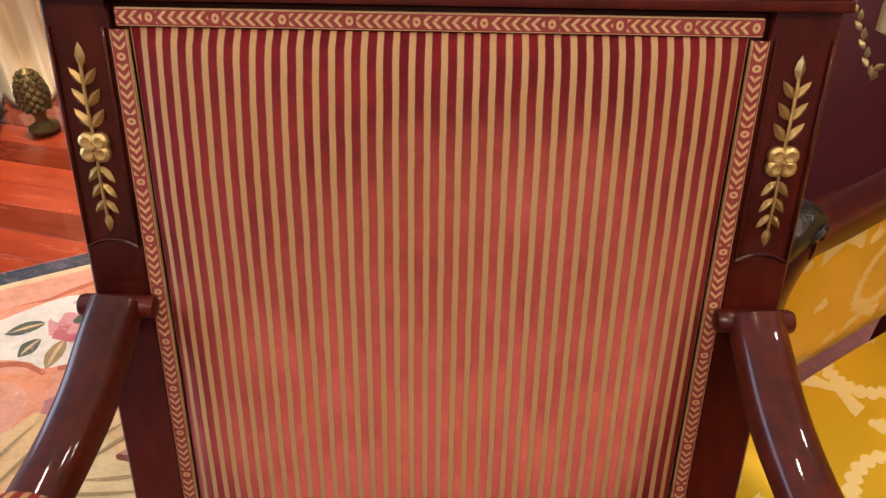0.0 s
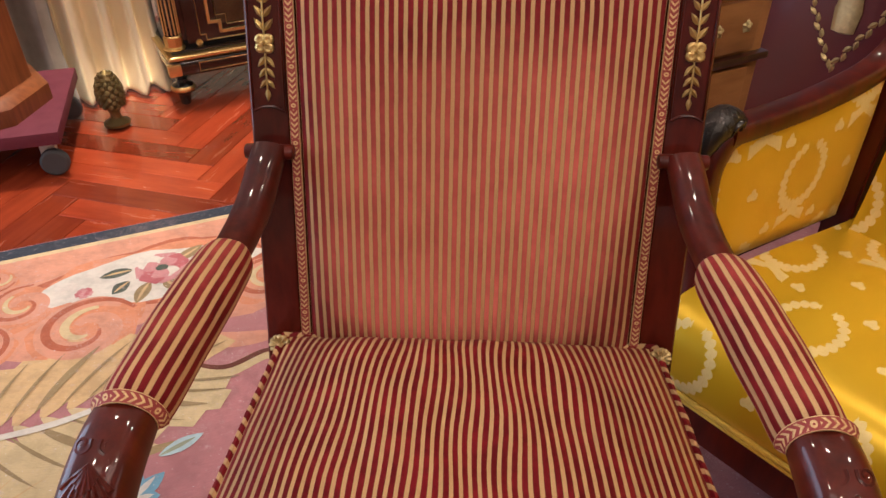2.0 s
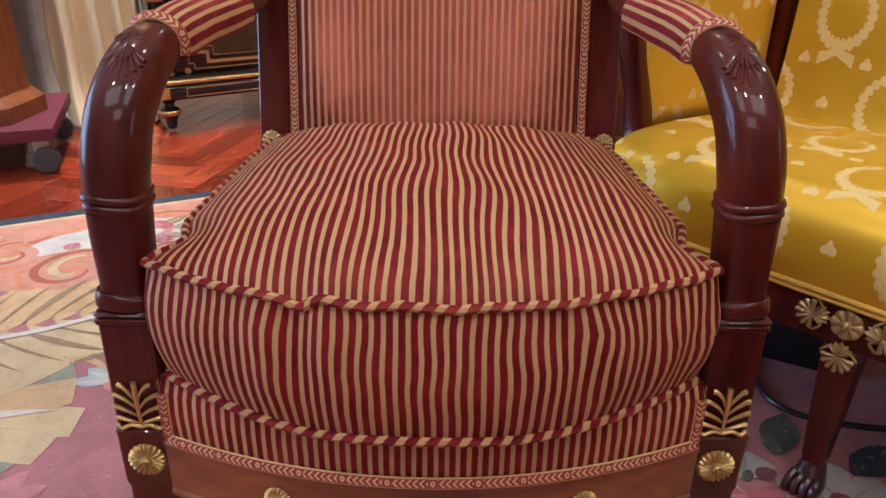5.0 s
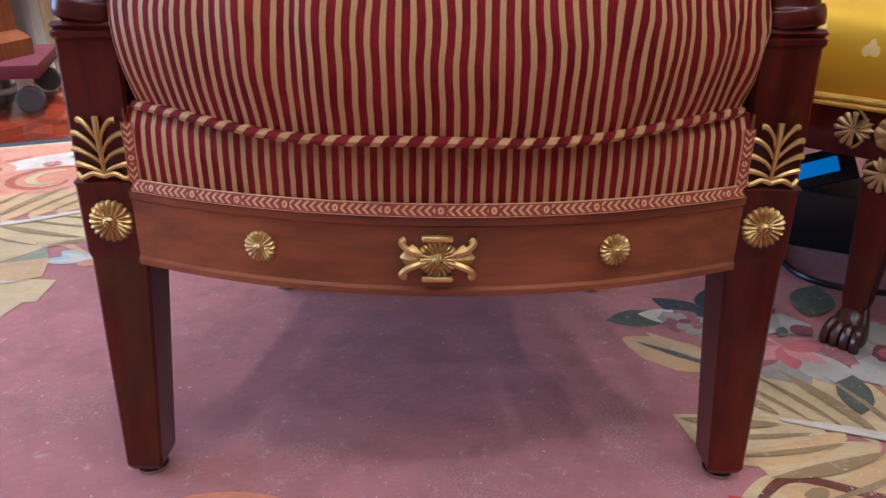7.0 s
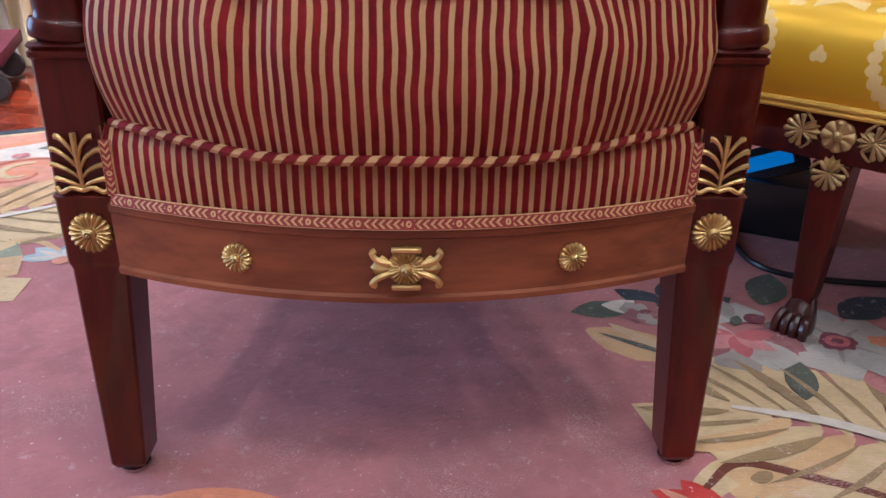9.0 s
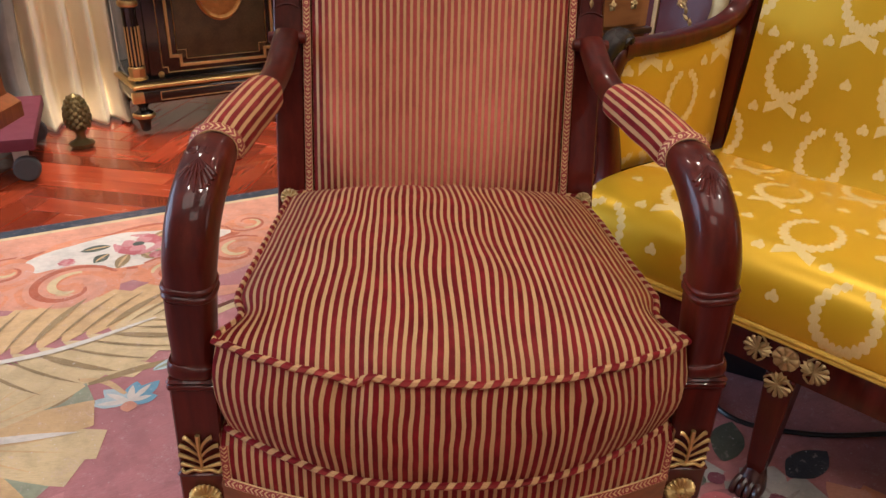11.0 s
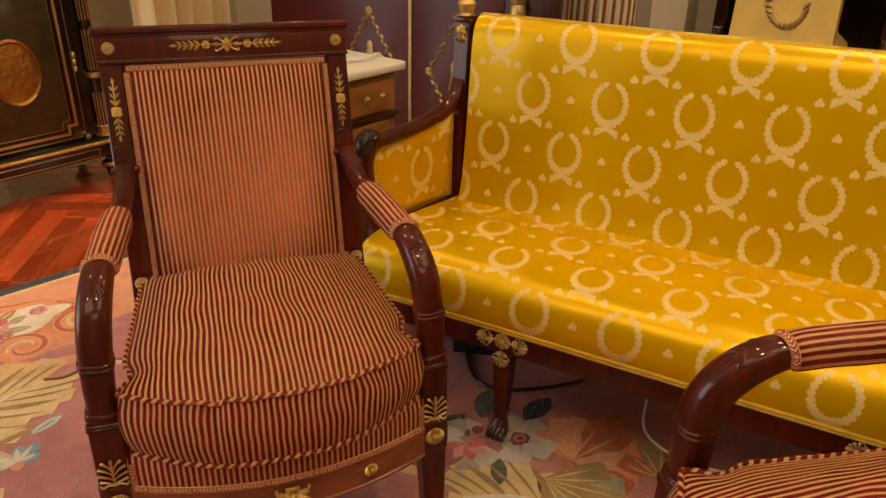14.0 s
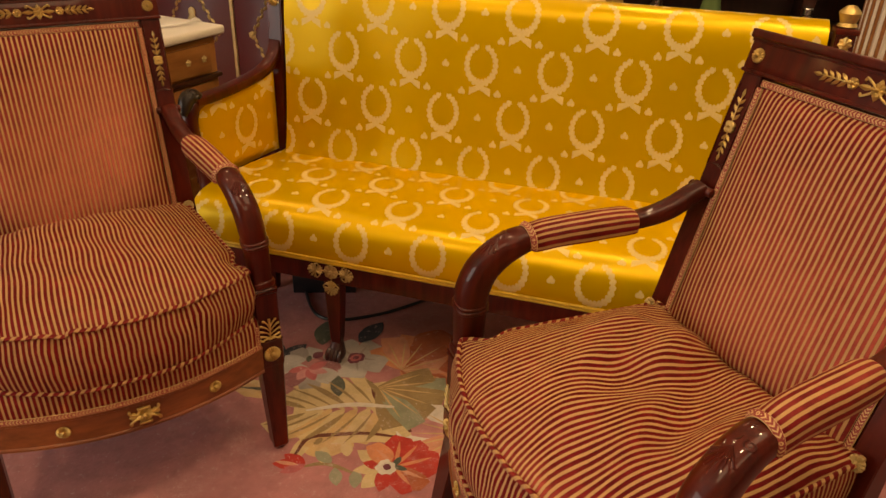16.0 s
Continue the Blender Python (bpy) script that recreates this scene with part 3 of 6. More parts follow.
def cushion_mesh(seed, sag):
    """A box cushion with a bowed front, a crown and wrinkles."""
    rnd = random.Random(seed)
    off = Vector((rnd.random() * 9, rnd.random() * 9, 0))
    NU, NV = 64, 44

    def plan(u, v):
        hw = 0.252 - 0.030 * v - 0.016 * math.exp(-((v - 0.12) / 0.07) ** 2) * (abs(u) ** 6)
        front = 0.002 - 0.072 * (1 - abs(u) ** 2.2)
        return u * hw, front + (0.402 - front) * v

    def crown(u, v):
        c = max(0.0, (1 - abs(u) ** 3.2)) ** 0.75 * max(0.0, 1 - abs(2 * v - 1) ** 3.4) ** 0.7
        wr = noise.noise(Vector((u * 5.5 + v * 2, v * 3.0, 0)) + off) * 0.006 * c
        wr += noise.noise(Vector((u * 14 + v * 6, v * 5, 3)) + off) * 0.0022
        z = 0.468 + 0.052 * c + wr
        pinch = math.exp(-((u + 0.42) / 0.035) ** 2) - 0.7 * math.exp(-((u + 0.34) / 0.04) ** 2) + 0.5 * math.exp(-((u - 0.45) / 0.05) ** 2)
        z -= (0.0042 * pinch + 0.004 * noise.noise(Vector((u * 6, 0, 5)) + off)) * math.exp(-(v / 0.09) ** 2)
        if sag:
            z -= 0.040 * math.exp(-(((u - 0.1) / 0.5) ** 2 + ((v - 0.72) / 0.3) ** 2))
            z += 0.021 * math.sin(9 * (v * 0.75 + 0.55 * u) + 3 * noise.noise(Vector((u * 2, v * 2, 7)))) * c * (v ** 0.7)
            z += 0.016 * math.sin(23 * (v * 0.6 + 0.5 * u)) * c * max(0, v - 0.35)
        return z

    bm = bmesh.new()
    lay = bm.loops.layers.uv.verify()
    top = [[None] * (NU + 1) for _ in range(NV + 1)]
    uvs = {}
    for j in range(NV + 1):
        for i in range(NU + 1):
            u, v = -1 + 2 * i / NU, j / NV
            x, y = plan(u, v)
            wob = 0.0035 * noise.noise(Vector((u * 4, y * 9, 1)) + off) + (0.004 * math.sin(y * 40 + u * 9) * (sag or 0.4) * max(0, 1 - u * u))
            top[j][i] = bm.verts.new((x, y, crown(u, v)))
            uvs[top[j][i]] = (u * 0.25 + wob, y)
    for j in range(NV):
        for i in range(NU):
            bm.faces.new((top[j][i], top[j][i + 1], top[j + 1][i + 1], top[j + 1][i]))
    loop = [top[0][i] for i in range(NU + 1)] + [top[j][NU] for j in range(1, NV + 1)] + [top[NV][i] for i in range(NU - 1, -1, -1)] + [top[j][0] for j in range(NV - 1, 0, -1)]
    n = len(loop)
    run, arc = 0.0, []
    for i, vtx in enumerate(loop):
        arc.append(run)
        run += (loop[(i + 1) % n].co - vtx.co).length
    R = 9
    rows = [loop]
    cen = Vector((0, 0.2, 0))
    for r in range(1, R + 1):
        f = r / R
        row = []
        for i, vtx in enumerate(loop):
            p = vtx.co
            nx = (loop[(i + 1) % n].co - loop[i - 1].co)
            outw = Vector((nx.y, -nx.x, 0)).normalized()
            isfront = max(0.0, -outw.y)
            bul = (0.006 + 0.010 * isfront) * math.sin(math.pi * f)
            fold = 0.004 * math.sin(arc[i] * 95 + 4 * noise.noise(Vector((arc[i] * 6, f * 2, 0)) + off)) * math.sin(math.pi * f) * max(0, noise.noise(Vector((arc[i] * 5, 2, 0)) + off) + 0.25)
            if isfront > 0.6:
                for c0, w0, d0 in ((-0.118, 0.010, 0.007), (-0.088, 0.011, -0.006), (-0.145, 0.012, -0.005), (0.105, 0.013, 0.006), (0.132, 0.012, -0.004)):
                    fold -= d0 * math.exp(-((p.x - c0 - 0.02 * f) / w0) ** 2) * max(0.0, 1 - 1.05 * f) ** 0.7 * min(1, 6 * f)
            zb = 0.351 + 0.0015 * math.sin(arc[i] * 30) - 0.009 * isfront * max(0.0, 1 - (p.x / 0.24) ** 2)
            q = bm.verts.new(Vector((p.x, p.y, 0)) + outw * (bul + fold) + outw * (0.013 * isfront * (1 - (p.x / 0.27) ** 2) - 0.004) * f * f + Vector((0, 0, p.z + (zb - p.z) * f)))
            row.append(q)
        rows.append(row)
    for r in range(R):
        a, b = rows[r], rows[r + 1]
        for i in range(n):
            k = (i + 1) % n
            f = bm.faces.new((a[i], b[i], b[k], a[k]))
            a0, a1 = arc[i], arc[i] + (loop[k].co - loop[i].co).length
            for lp in f.loops:
                s = a0 if lp.vert in (a[i], b[i]) else a1
                lp[lay].uv = (0.25 - s * 0.97 + 0.006 * noise.noise(Vector((s * 14, lp.vert.co.z * 22, 4)) + off) * min(1.0, (lp.vert.co.z - 0.34) * 9), lp.vert.co.z)
                uvs.setdefault(lp.vert, None)
    bm.faces.new(rows[-1])
    for f in bm.faces:
        for lp in f.loops:
            if lp[lay].uv.length == 0 and uvs.get(lp.vert):
                lp[lay].uv = uvs[lp.vert]
    bmesh.ops.recalc_face_normals(bm, faces=bm.faces)
    seams = [[v.co.copy() for v in rows[0]], [v.co.copy() for v in rows[-1]]]
    return bm, seams


def piping_mesh(pts, r=0.0042):
    """A twisted cord round a closed loop; UV runs diagonally so that the stripes wind round it."""
    bm = bmesh.new()
    lay = bm.loops.layers.uv.verify()
    n = len(pts)
    seg = 7
    rows, arc, run = [], [], 0.0
    cen = sum(pts, Vector()) / n
    for i, p in enumerate(pts):
        t = (pts[(i + 1) % n] - pts[i - 1]).normalized()
        out = Vector((p.x - cen.x, p.y - cen.y, 0))
        out = (out - t * out.dot(t)).normalized()
        up = t.cross(out)
        c = p + out * r * 0.6
        rr = r * (1 + 0.10 * math.sin(run * 440))
        rows.append([bm.verts.new(c + (out * math.cos(2 * math.pi * k / seg) + up * math.sin(2 * math.pi * k / seg)) * rr) for k in range(seg)])
        arc.append(run)
        run += (pts[(i + 1) % n] - p).length
    for i in range(n):
        j = (i + 1) % n
        ub = arc[j] if j else run
        for k in range(seg):
            m_ = (k + 1) % seg
            f = bm.faces.new((rows[i][k], rows[i][m_], rows[j][m_], rows[j][k]))
            for lp, uv in zip(f.loops, ((arc[i] * 0.55 + 0.0098 * k / seg, 0), (arc[i] * 0.55 + 0.0098 * (k + 1) / seg, 0), (ub * 0.55 + 0.0098 * (k + 1) / seg, 0), (ub * 0.55 + 0.0098 * k / seg, 0))):
                lp[lay].uv = uv
    bmesh.ops.recalc_face_normals(bm, faces=bm.faces)
    return bm


def rail_y(x):
    """The bowed front of the seat."""
    return -0.066 + 0.060 * (abs(x) / 0.262) ** 2


def armchair(m, label, seed, sag):
    ch = empty("armchair", m, label, "armchair", "striped armchairs")
    for sg, _ in ((-1, 0), (1, 0)):
        # front leg: tapered foot, square block, plain post, moulded cap
        bm = bmesh.new()
        rings = []
        for z, xi, xo, y0, y1 in ((0.010, 0.2625, 0.2905, -0.034, -0.002), (0.016, 0.2595, 0.2935, -0.037, 0.002), (0.212, 0.2595, 0.311, 0.0035, 0.055), (0.2165, 0.2585, 0.312, 0.0015, 0.056), (0.220, 0.258, 0.3125, 0.001, 0.057), (0.280, 0.258, 0.3125, 0.001, 0.057), (0.284, 0.257, 0.3135, -0.0005, 0.058), (0.2875, 0.2595, 0.311, 0.004, 0.056), (0.402, 0.2575, 0.309, 0.004, 0.056), (0.4045, 0.2555, 0.311, 0.002, 0.058), (0.4085, 0.2555, 0.311, 0.002, 0.058), (0.4105, 0.2575, 0.309, 0.004, 0.056), (0.4135, 0.2555, 0.311, 0.0015, 0.058), (0.4165, 0.2575, 0.309, 0.004, 0.056)):
            b = 0.0025
            rings.append([(sg * x, y, z) for x, y in ((xi + b, y0), (xo - b, y0), (xo, y0 + b), (xo, y1 - b), (xo - b, y1), (xi + b, y1), (xi, y1 - b), (xi, y0 + b))])
        loft(bm, rings)
        bmesh.ops.recalc_face_normals(bm, faces=bm.faces)
        leg = part("front_leg", bm, MAHOG, ch)
        bm = bmesh.new()
        lathe(bm, [(0.0135, 0.0), (0.0145, 0.002), (0.0145, 0.005), (0.011, 0.006), (0.008, 0.013)], 18, Matrix.Translation((sg * 0.2765, -0.018, 0.0)))
        part("glide", bm, STEEL, leg, "round nickel glide")
        bm = bmesh.new()
        rosette(bm, 0.0195, 20, 0.007)
        part("rosette", bm, GILT, ch, "round gilt bronze rosette", m=pose(sg * 0.2852, 0.001, 0.2495))
        bm = bmesh.new()
        palmette(bm, 0, 0, 0.052, 0.046)
        part("palmette", bm, GILT, ch, "gilt bronze palmette mount", m=pose(sg * 0.285, 0.0035, 0.2895))
        # arm: swelling front column that turns back into the arm rail
        bm = bmesh.new()
        sweep(bm, [(sg * 0.2835, 0.030, 0.414, 0.022, 0.024), (sg * 0.283, 0.030, 0.420, 0.028, 0.030), (sg * 0.283, 0.030, 0.430, 0.028, 0.030), (sg * 0.2825, 0.030, 0.437, 0.0235, 0.025), (sg * 0.281, 0.029, 0.475, 0.0245, 0.026), (sg * 0.2785, 0.028, 0.513, 0.0255, 0.027)], (1, 0, 0), 5, 3.2, 20)
        arm = part("arm", bm, MAHOG, ch)
        bm = bmesh.new()
        for dz in (0.0, 0.0085):
            sweep(bm, [(sg * 0.2783, 0.028, 0.5125 + dz, 0.0255, 0.027), (sg * 0.278, 0.028, 0.5155 + dz, 0.0278, 0.0292), (sg * 0.2778, 0.028, 0.5185 + dz, 0.0278, 0.0292), (sg * 0.2776, 0.028, 0.521 + dz, 0.0255, 0.027)], (1, 0, 0), 3, 3.0, 20)
        part("ring", bm, MAHOG, arm)
        bm = bmesh.new()
        sweep(bm, [(sg * 0.2775, 0.028, 0.525, 0.0255, 0.0275), (sg * 0.2745, 0.029, 0.553, 0.0265, 0.0285), (sg * 0.2705, 0.041, 0.588, 0.0262, 0.0275), (sg * 0.2655, 0.068, 0.617, 0.0255, 0.0255), (sg * 0.261, 0.102, 0.635, 0.0245, 0.0225), (sg * 0.257, 0.14, 0.641, 0.0225, 0.017), (sg * 0.249, 0.21, 0.643, 0.0205, 0.0135), (sg * 0.241, 0.29, 0.645, 0.0195, 0.0135), (sg * 0.235, 0.35, 0.650, 0.0185, 0.0155), (sg * 0.230, 0.395, 0.662, 0.0185, 0.0175), (sg * 0.2265, 0.432, 0.682, 0.0185, 0.0165), (sg * 0.2245, 0.455, 0.694, 0.0185, 0.014)], (1, 0, 0), 5, 2.7, 20)
        part("arm_rail", bm, MAHOG, arm)
        # carved fan on the bend
        bm = bmesh.new()
        for ll, spread, cnt, rr in ((0.041, 46, 9, 0.0027), (0.021, 44, 7, 0.0024)):
            for k in range(cnt):
                t = radians(180 + spread * (2 * k / (cnt - 1) - 1))
                lk = ll * (1 - 0.38 * abs(2 * k / (cnt - 1) - 1))
                tube(bm, [(f_ * lk * math.sin(t), 0.0006, 0.008 + f_ * lk * math.cos(t)) for f_ in (0, 0.5, 0.9, 1.0)], lambda f_, rr=rr: rr * (0.35 + 0.65 * f_ - 0.5 * max(0, f_ - 0.88) / 0.12), 6, 3)
        for q in (-1, 1):
            tube(bm, [(q * (0.0105 + 0.0078 * (1 - k / 13) * math.cos(k * 0.85 + 2.6)), 0.0030, 0.0215 + 0.0078 * (1 - k / 13) * math.sin(k * 0.85 + 2.6)) for k in range(12)], lambda f_: 0.0021 - 0.0006 * f_, 6, 3)
        for v in bm.verts:
            v.co.y += v.co.x ** 2 / 0.07 + v.co.z ** 2 / 0.22
        part("carving", bm, MAHOG, arm, "carved ribbed fan", m=pose(sg * 0.2645, 0.0595, 0.6430, -56.5, 0, 0))
        # arm pad
        bm = bmesh.new()
        lay = bm.loops.layers.uv.verify()
        rows = []
        path = smoothpath([(0.2585, 0.118, 0.640, 0.72), (0.2575, 0.126, 0.643, 0.95), (0.252, 0.17, 0.648, 1.0), (0.246, 0.24, 0.650, 1.02), (0.2405, 0.295, 0.651, 0.98), (0.2385, 0.317, 0.650, 0.86), (0.238, 0.322, 0.648, 0.6)], 6)
        for i, p in enumerate(path):
            row = []
            for k in range(21):
                th = math.pi * (-0.12 + 1.24 * k / 20)
                w, hh = 0.0275 * p[3], 0.029 * p[3]
                lump = 1 + 0.03 * noise.noise(Vector((p[1] * 22, th * 2, sg + seed)))
                row.append(bm.verts.new((sg * p[0] + w * math.cos(th) * lump, p[1], p[2] - 0.006 + hh * math.copysign(abs(math.sin(th)) ** 0.8, math.sin(th)) * lump)))
            rows.append(row)
        for a, b in zip(rows, rows[1:]):
            for k in range(20):
                f = bm.faces.new((a[k], a[k + 1], b[k + 1], b[k]))
                for lp, kk in zip(f.loops, (k, k + 1, k + 1, k)):
                    lp[lay].uv = (kk * 0.0051, lp.vert.co.y)
        for r in (rows[0], rows[-1]):
            f = bm.faces.new(r)
        bmesh.ops.recalc_face_normals(bm, faces=bm.faces)
        pad = part("arm_pad", bm, STRIPE, ch, "striped velvet arm pad")
        bm = bmesh.new()
        strip(bm, [(sg * 0.2585 + 0.0255 * math.cos(math.pi * (-0.15 + 1.3 * k / 16)), 0.1195 - 0.004 * math.sin(math.pi * k / 16), 0.639 + 0.0245 * math.sin(math.pi * (-0.15 + 1.3 * k / 16))) for k in range(17)], lambda p: (p.x - sg * 0.2585, -0.02, p.z - 0.635), 0.011)
        part("braid", bm, BRAID, pad, "gold and crimson braid")
        # raked back post, one piece with the splayed back leg
        bm = bmesh.new()
        rings = []
        prof = [(0.012, 0.378, 0.030, 0.218, 0.242), (0.12, 0.380, 0.040, 0.213, 0.246), (0.25, 0.385, 0.044, 0.205, 0.2475), (0.40, 0.390, 0.044, 0.203, 0.2475)]
        for z, y, dp, xi, xo in prof:
            rings.append([(sg * x, yy, z) for x, yy in ((xi, y), (xo, y), (xo, y + dp), (xi, y + dp))])
        for h in (0.03, 0.20, 0.466):
            rings.append([tuple(back_pt(sg * x, h, o)) for x, o in ((0.203, 0), (0.2455, 0), (0.2455, -0.036), (0.203, -0.036))])
        loft(bm, rings)
        bmesh.ops.recalc_face_normals(bm, faces=bm.faces)
        bmesh.ops.bevel(bm, geom=[e for e in bm.edges], offset=0.002, segments=1, affect="EDGES")
        post = part("back_post", bm, MAHOG, ch)
        bm = bmesh.new()
        lathe(bm, [(0.012, 0.0), (0.013, 0.004), (0.010, 0.006), (0.008, 0.014)], 16, Matrix.Translation((sg * 0.230, 0.393, 0.0)))
        part("glide", bm, STEEL, post, "round nickel glide")
        # raised border round the sprig
        bm = bmesh.new()
        box(bm, -0.0185, -0.0165, -0.003, 0.001, 0.301, 0.448, 0.0008, 1)
        box(bm, 0.0165, 0.0185, -0.003, 0.001, 0.301, 0.448, 0.0008, 1)
        tube(bm, [(-0.0175, -0.001, 0.300), (-0.008, -0.0012, 0.3045), (0.0, -0.0012, 0.3055), (0.008, -0.0012, 0.3045), (0.0175, -0.001, 0.300)], 0.0014, 5, 4)
        part("moulding", bm, MAHOG, post, m=BACK @ pose(sg * 0.2245, 0, 0))
        bm = bmesh.new()
        sprig(bm, 0, 0.380, 0, 0.4255, 3, 0.0165)
        sprig(bm, 0, 0.362, 0, 0.323, 3, 0.0150)
        for q in (45, 135, 225, 315):
            lathe(bm, [(0.0062, 0), (0.0058, 0.003), (0.0035, 0.0045), (0.0005, 0.0035)], 10, Matrix.Translation((0.0058 * math.cos(radians(q)), 0, 0.3715 + 0.0058 * math.sin(radians(q)))) @ Matrix.Rotation(radians(90), 4, "X"))
        rosette(bm, 0.007, 6, 0.006, 0, 0.3715)
        part("laurel_sprig", bm, GILT, ch, "gilt bronze laurel sprig with flower", m=BACK @ pose(sg * 0.2245, -0.0015, 0))
        # turned roll where the arm meets the post
        bm = bmesh.new()
        lathe(bm, [(0.004, -0.0275), (0.0075, -0.0265), (0.0085, -0.024), (0.0085, 0.024), (0.0075, 0.0265), (0.004, 0.0275)], 16, Matrix.Rotation(radians(90), 4, "Y"))
        part("arm_roll", bm, MAHOG, arm, m=BACK @ pose(sg * 0.2245, -0.0095, 0.2575))
        bm = bmesh.new()
        rosette(bm, 0.0135, 12, 0.007)
        part("rosette", bm, GILT_DULL, ch, "small gilt rosette on the back post", m=pose(sg * 0.2255, 0.387, 0.468, -14))
        bm = bmesh.new()
        rosette(bm, 0.0125, 14, 0.006)
        part("rosette", bm, GILT, ch, "small gilt rosette on the top rail", m=BACK @ pose(sg * 0.2235, -0.005, 0.4935))
        bm = bmesh.new()
        rosette(bm, 0.0137, 18, 0.006)
        yaw = math.degrees(math.atan(2 * 0.060 * sg * 0.144 / 0.262 ** 2))
        part("rosette", bm, GILT, ch, "round gilt bronze rosette", m=pose(sg * 0.144, rail_y(0.144) - 0.001, 0.2475, 0, 0, yaw))
        # side seat rail and its striped border
        bm = bmesh.new()
        rings = [[(sg * (0.300 - 0.058 * f - o), 0.056 + 0.335 * f, z) for o, z in ((0, 0.224), (0, 0.286), (0.022, 0.286), (0.022, 0.224))] for f in (0, 0.5, 1)]
        loft(bm, rings)
        bmesh.ops.recalc_face_normals(bm, faces=bm.faces)
        part("side_rail", bm, MAHOG_RAIL, ch)
    # bowed front seat rail
    bm = bmesh.new()
    rings = []
    for i in range(25):
        x = -0.262 + 0.524 * i / 24
        y = rail_y(x)
        rings.append([(x, y + o, z) for o, z in ((-0.0035, 0.2135), (-0.0035, 0.2185), (0.0, 0.2205), (0.0, 0.2715), (-0.003, 0.274), (-0.003, 0.280), (0.002, 0.282), (0.030, 0.282), (0.030, 0.2135))])
    loft(bm, rings)
    bmesh.ops.recalc_face_normals(bm, faces=bm.faces)
    part("seat_rail", bm, MAHOG_RAIL, ch, "bowed front rail of faded mahogany")
    bm = bmesh.new()
    box(bm, -0.205, 0.205, 0.385, 0.410, 0.228, 0.286, 0.003)
    part("back_rail", bm, MAHOG, ch)
    bm = bmesh.new()
    rosette(bm, 0.0165, 22, 0.008)
    for q in (-1, 1):
        leaf(bm, q * 0.012, 0, q * 90, 0.018, 0.022, 0.005)
        for w in (-1, 1):
            tube(bm, [(q * 0.012, -0.002, w * 0.004), (q * 0.019, -0.004, w * 0.006), (q * 0.025, -0.004, w * 0.009), (q * 0.0285, -0.003, w * 0.014), (q * 0.0255, -0.002, w * 0.0165)], 0.0028, 6, 4)
    for w in (-1, 1):
        box(bm, -0.0125, 0.0125, -0.006, 0, w * 0.0172 - 0.0022, w * 0.0172 + 0.0022, 0.001, 1)
        for q in (-1, 0, 1):
            leaf(bm, 0, w * 0.005, (0 if w > 0 else 180) + q * 35, 0.015, 0.008, 0.005)
    part("centre_mount", bm, GILT, ch, "gilt bronze mount with rosette and scrolls", m=pose(0, rail_y(0) - 0.001, 0.2465))
    # sprung seat border under the cushion
    bm = bmesh.new()
    lay = bm.loops.layers.uv.verify()
    rows = []
    for i in range(49):
        x = -0.2585 + 0.517 * i / 48
        y = rail_y(x) + 0.002
        rows.append([bm.verts.new((x, y + o, z)) for o, z in ((0.0, 0.280), (-0.003, 0.295), (-0.004, 0.318), (-0.001, 0.337), (0.008, 0.347), (0.03, 0.350))] + [bm.verts.new((x * 0.86, 0.388, 0.350))])
    for i in range(48):
        for k in range(6):
            f = bm.faces.new((rows[i][k], rows[i + 1][k], rows[i + 1][k + 1], rows[i][k + 1]))
            for lp in f.loops:
                lp[lay].uv = (-lp.vert.co.x, lp.vert.co.z)
    for sg in (-1, 1):
        a = [bm.verts.new((sg * 0.2585, rail_y(0.2585), 0.286)), bm.verts.new((sg * 0.2585, rail_y(0.2585), 0.350)), bm.verts.new((sg * 0.228, 0.39, 0.350)), bm.verts.new((sg * 0.228, 0.39, 0.286))]
        f = bm.faces.new(a)
        for lp in f.loops:
            lp[lay].uv = (lp.vert.co.y, lp.vert.co.z)
    bmesh.ops.recalc_face_normals(bm, faces=bm.faces)
    part("seat_border", bm, STRIPE, ch, "striped velvet border of the sprung seat")
    bm = bmesh.new()
    strip(bm, [(-0.256 + 0.512 * i / 40, rail_y(-0.256 + 0.512 * i / 40) - 0.003, 0.2865) for i in range(41)], lambda p: (p.x * 0.8, -1, 0.25), 0.0112, 0.002)
    part("braid", bm, BRAID, ch, "gold and crimson woven braid")
    for sg in (-1, 1):
        bm = bmesh.new()
        strip(bm, [(sg * 0.2535, rail_y(0.2535) - 0.002, 0.290 + 0.0125 * k) for k in range(5)], lambda p: (0, -1, 0.02), 0.010, 0.002)
        part("braid", bm, BRAID, ch)
    # loose seat cushion
    bm, seams = cushion_mesh(seed, sag)
    cu = part("cushion", bm, STRIPE, ch, "plump striped velvet seat cushion" if not sag else "rumpled striped velvet seat cushion")
    part("piping", piping_mesh(seams[0]), STRIPE, cu, "twisted striped cord")
    part("piping", piping_mesh(seams[1]), STRIPE, cu, "twisted striped cord")
    # upholstered back
    bm = bmesh.new()
    lay = bm.loops.layers.uv.verify()
    NX, NZ = 44, 48
    g = []
    for j in range(NZ + 1):
        row = []
        for i in range(NX + 1):
            a, c = -1 + 2 * i / NX, -1 + 2 * j / NZ
            puff = 0.026 * (max(0, 1 - abs(a) ** 3.2) ** 0.55) * (max(0, 1 - abs(c) ** 3.6) ** 0.55)
            puff += 0.0012 * noise.noise(Vector((a * 6, c * 3, seed)))
            row.append(bm.verts.new((a * 0.1895, -0.002 - puff, 0.2315 + c * 0.217)))
        g.append(row)
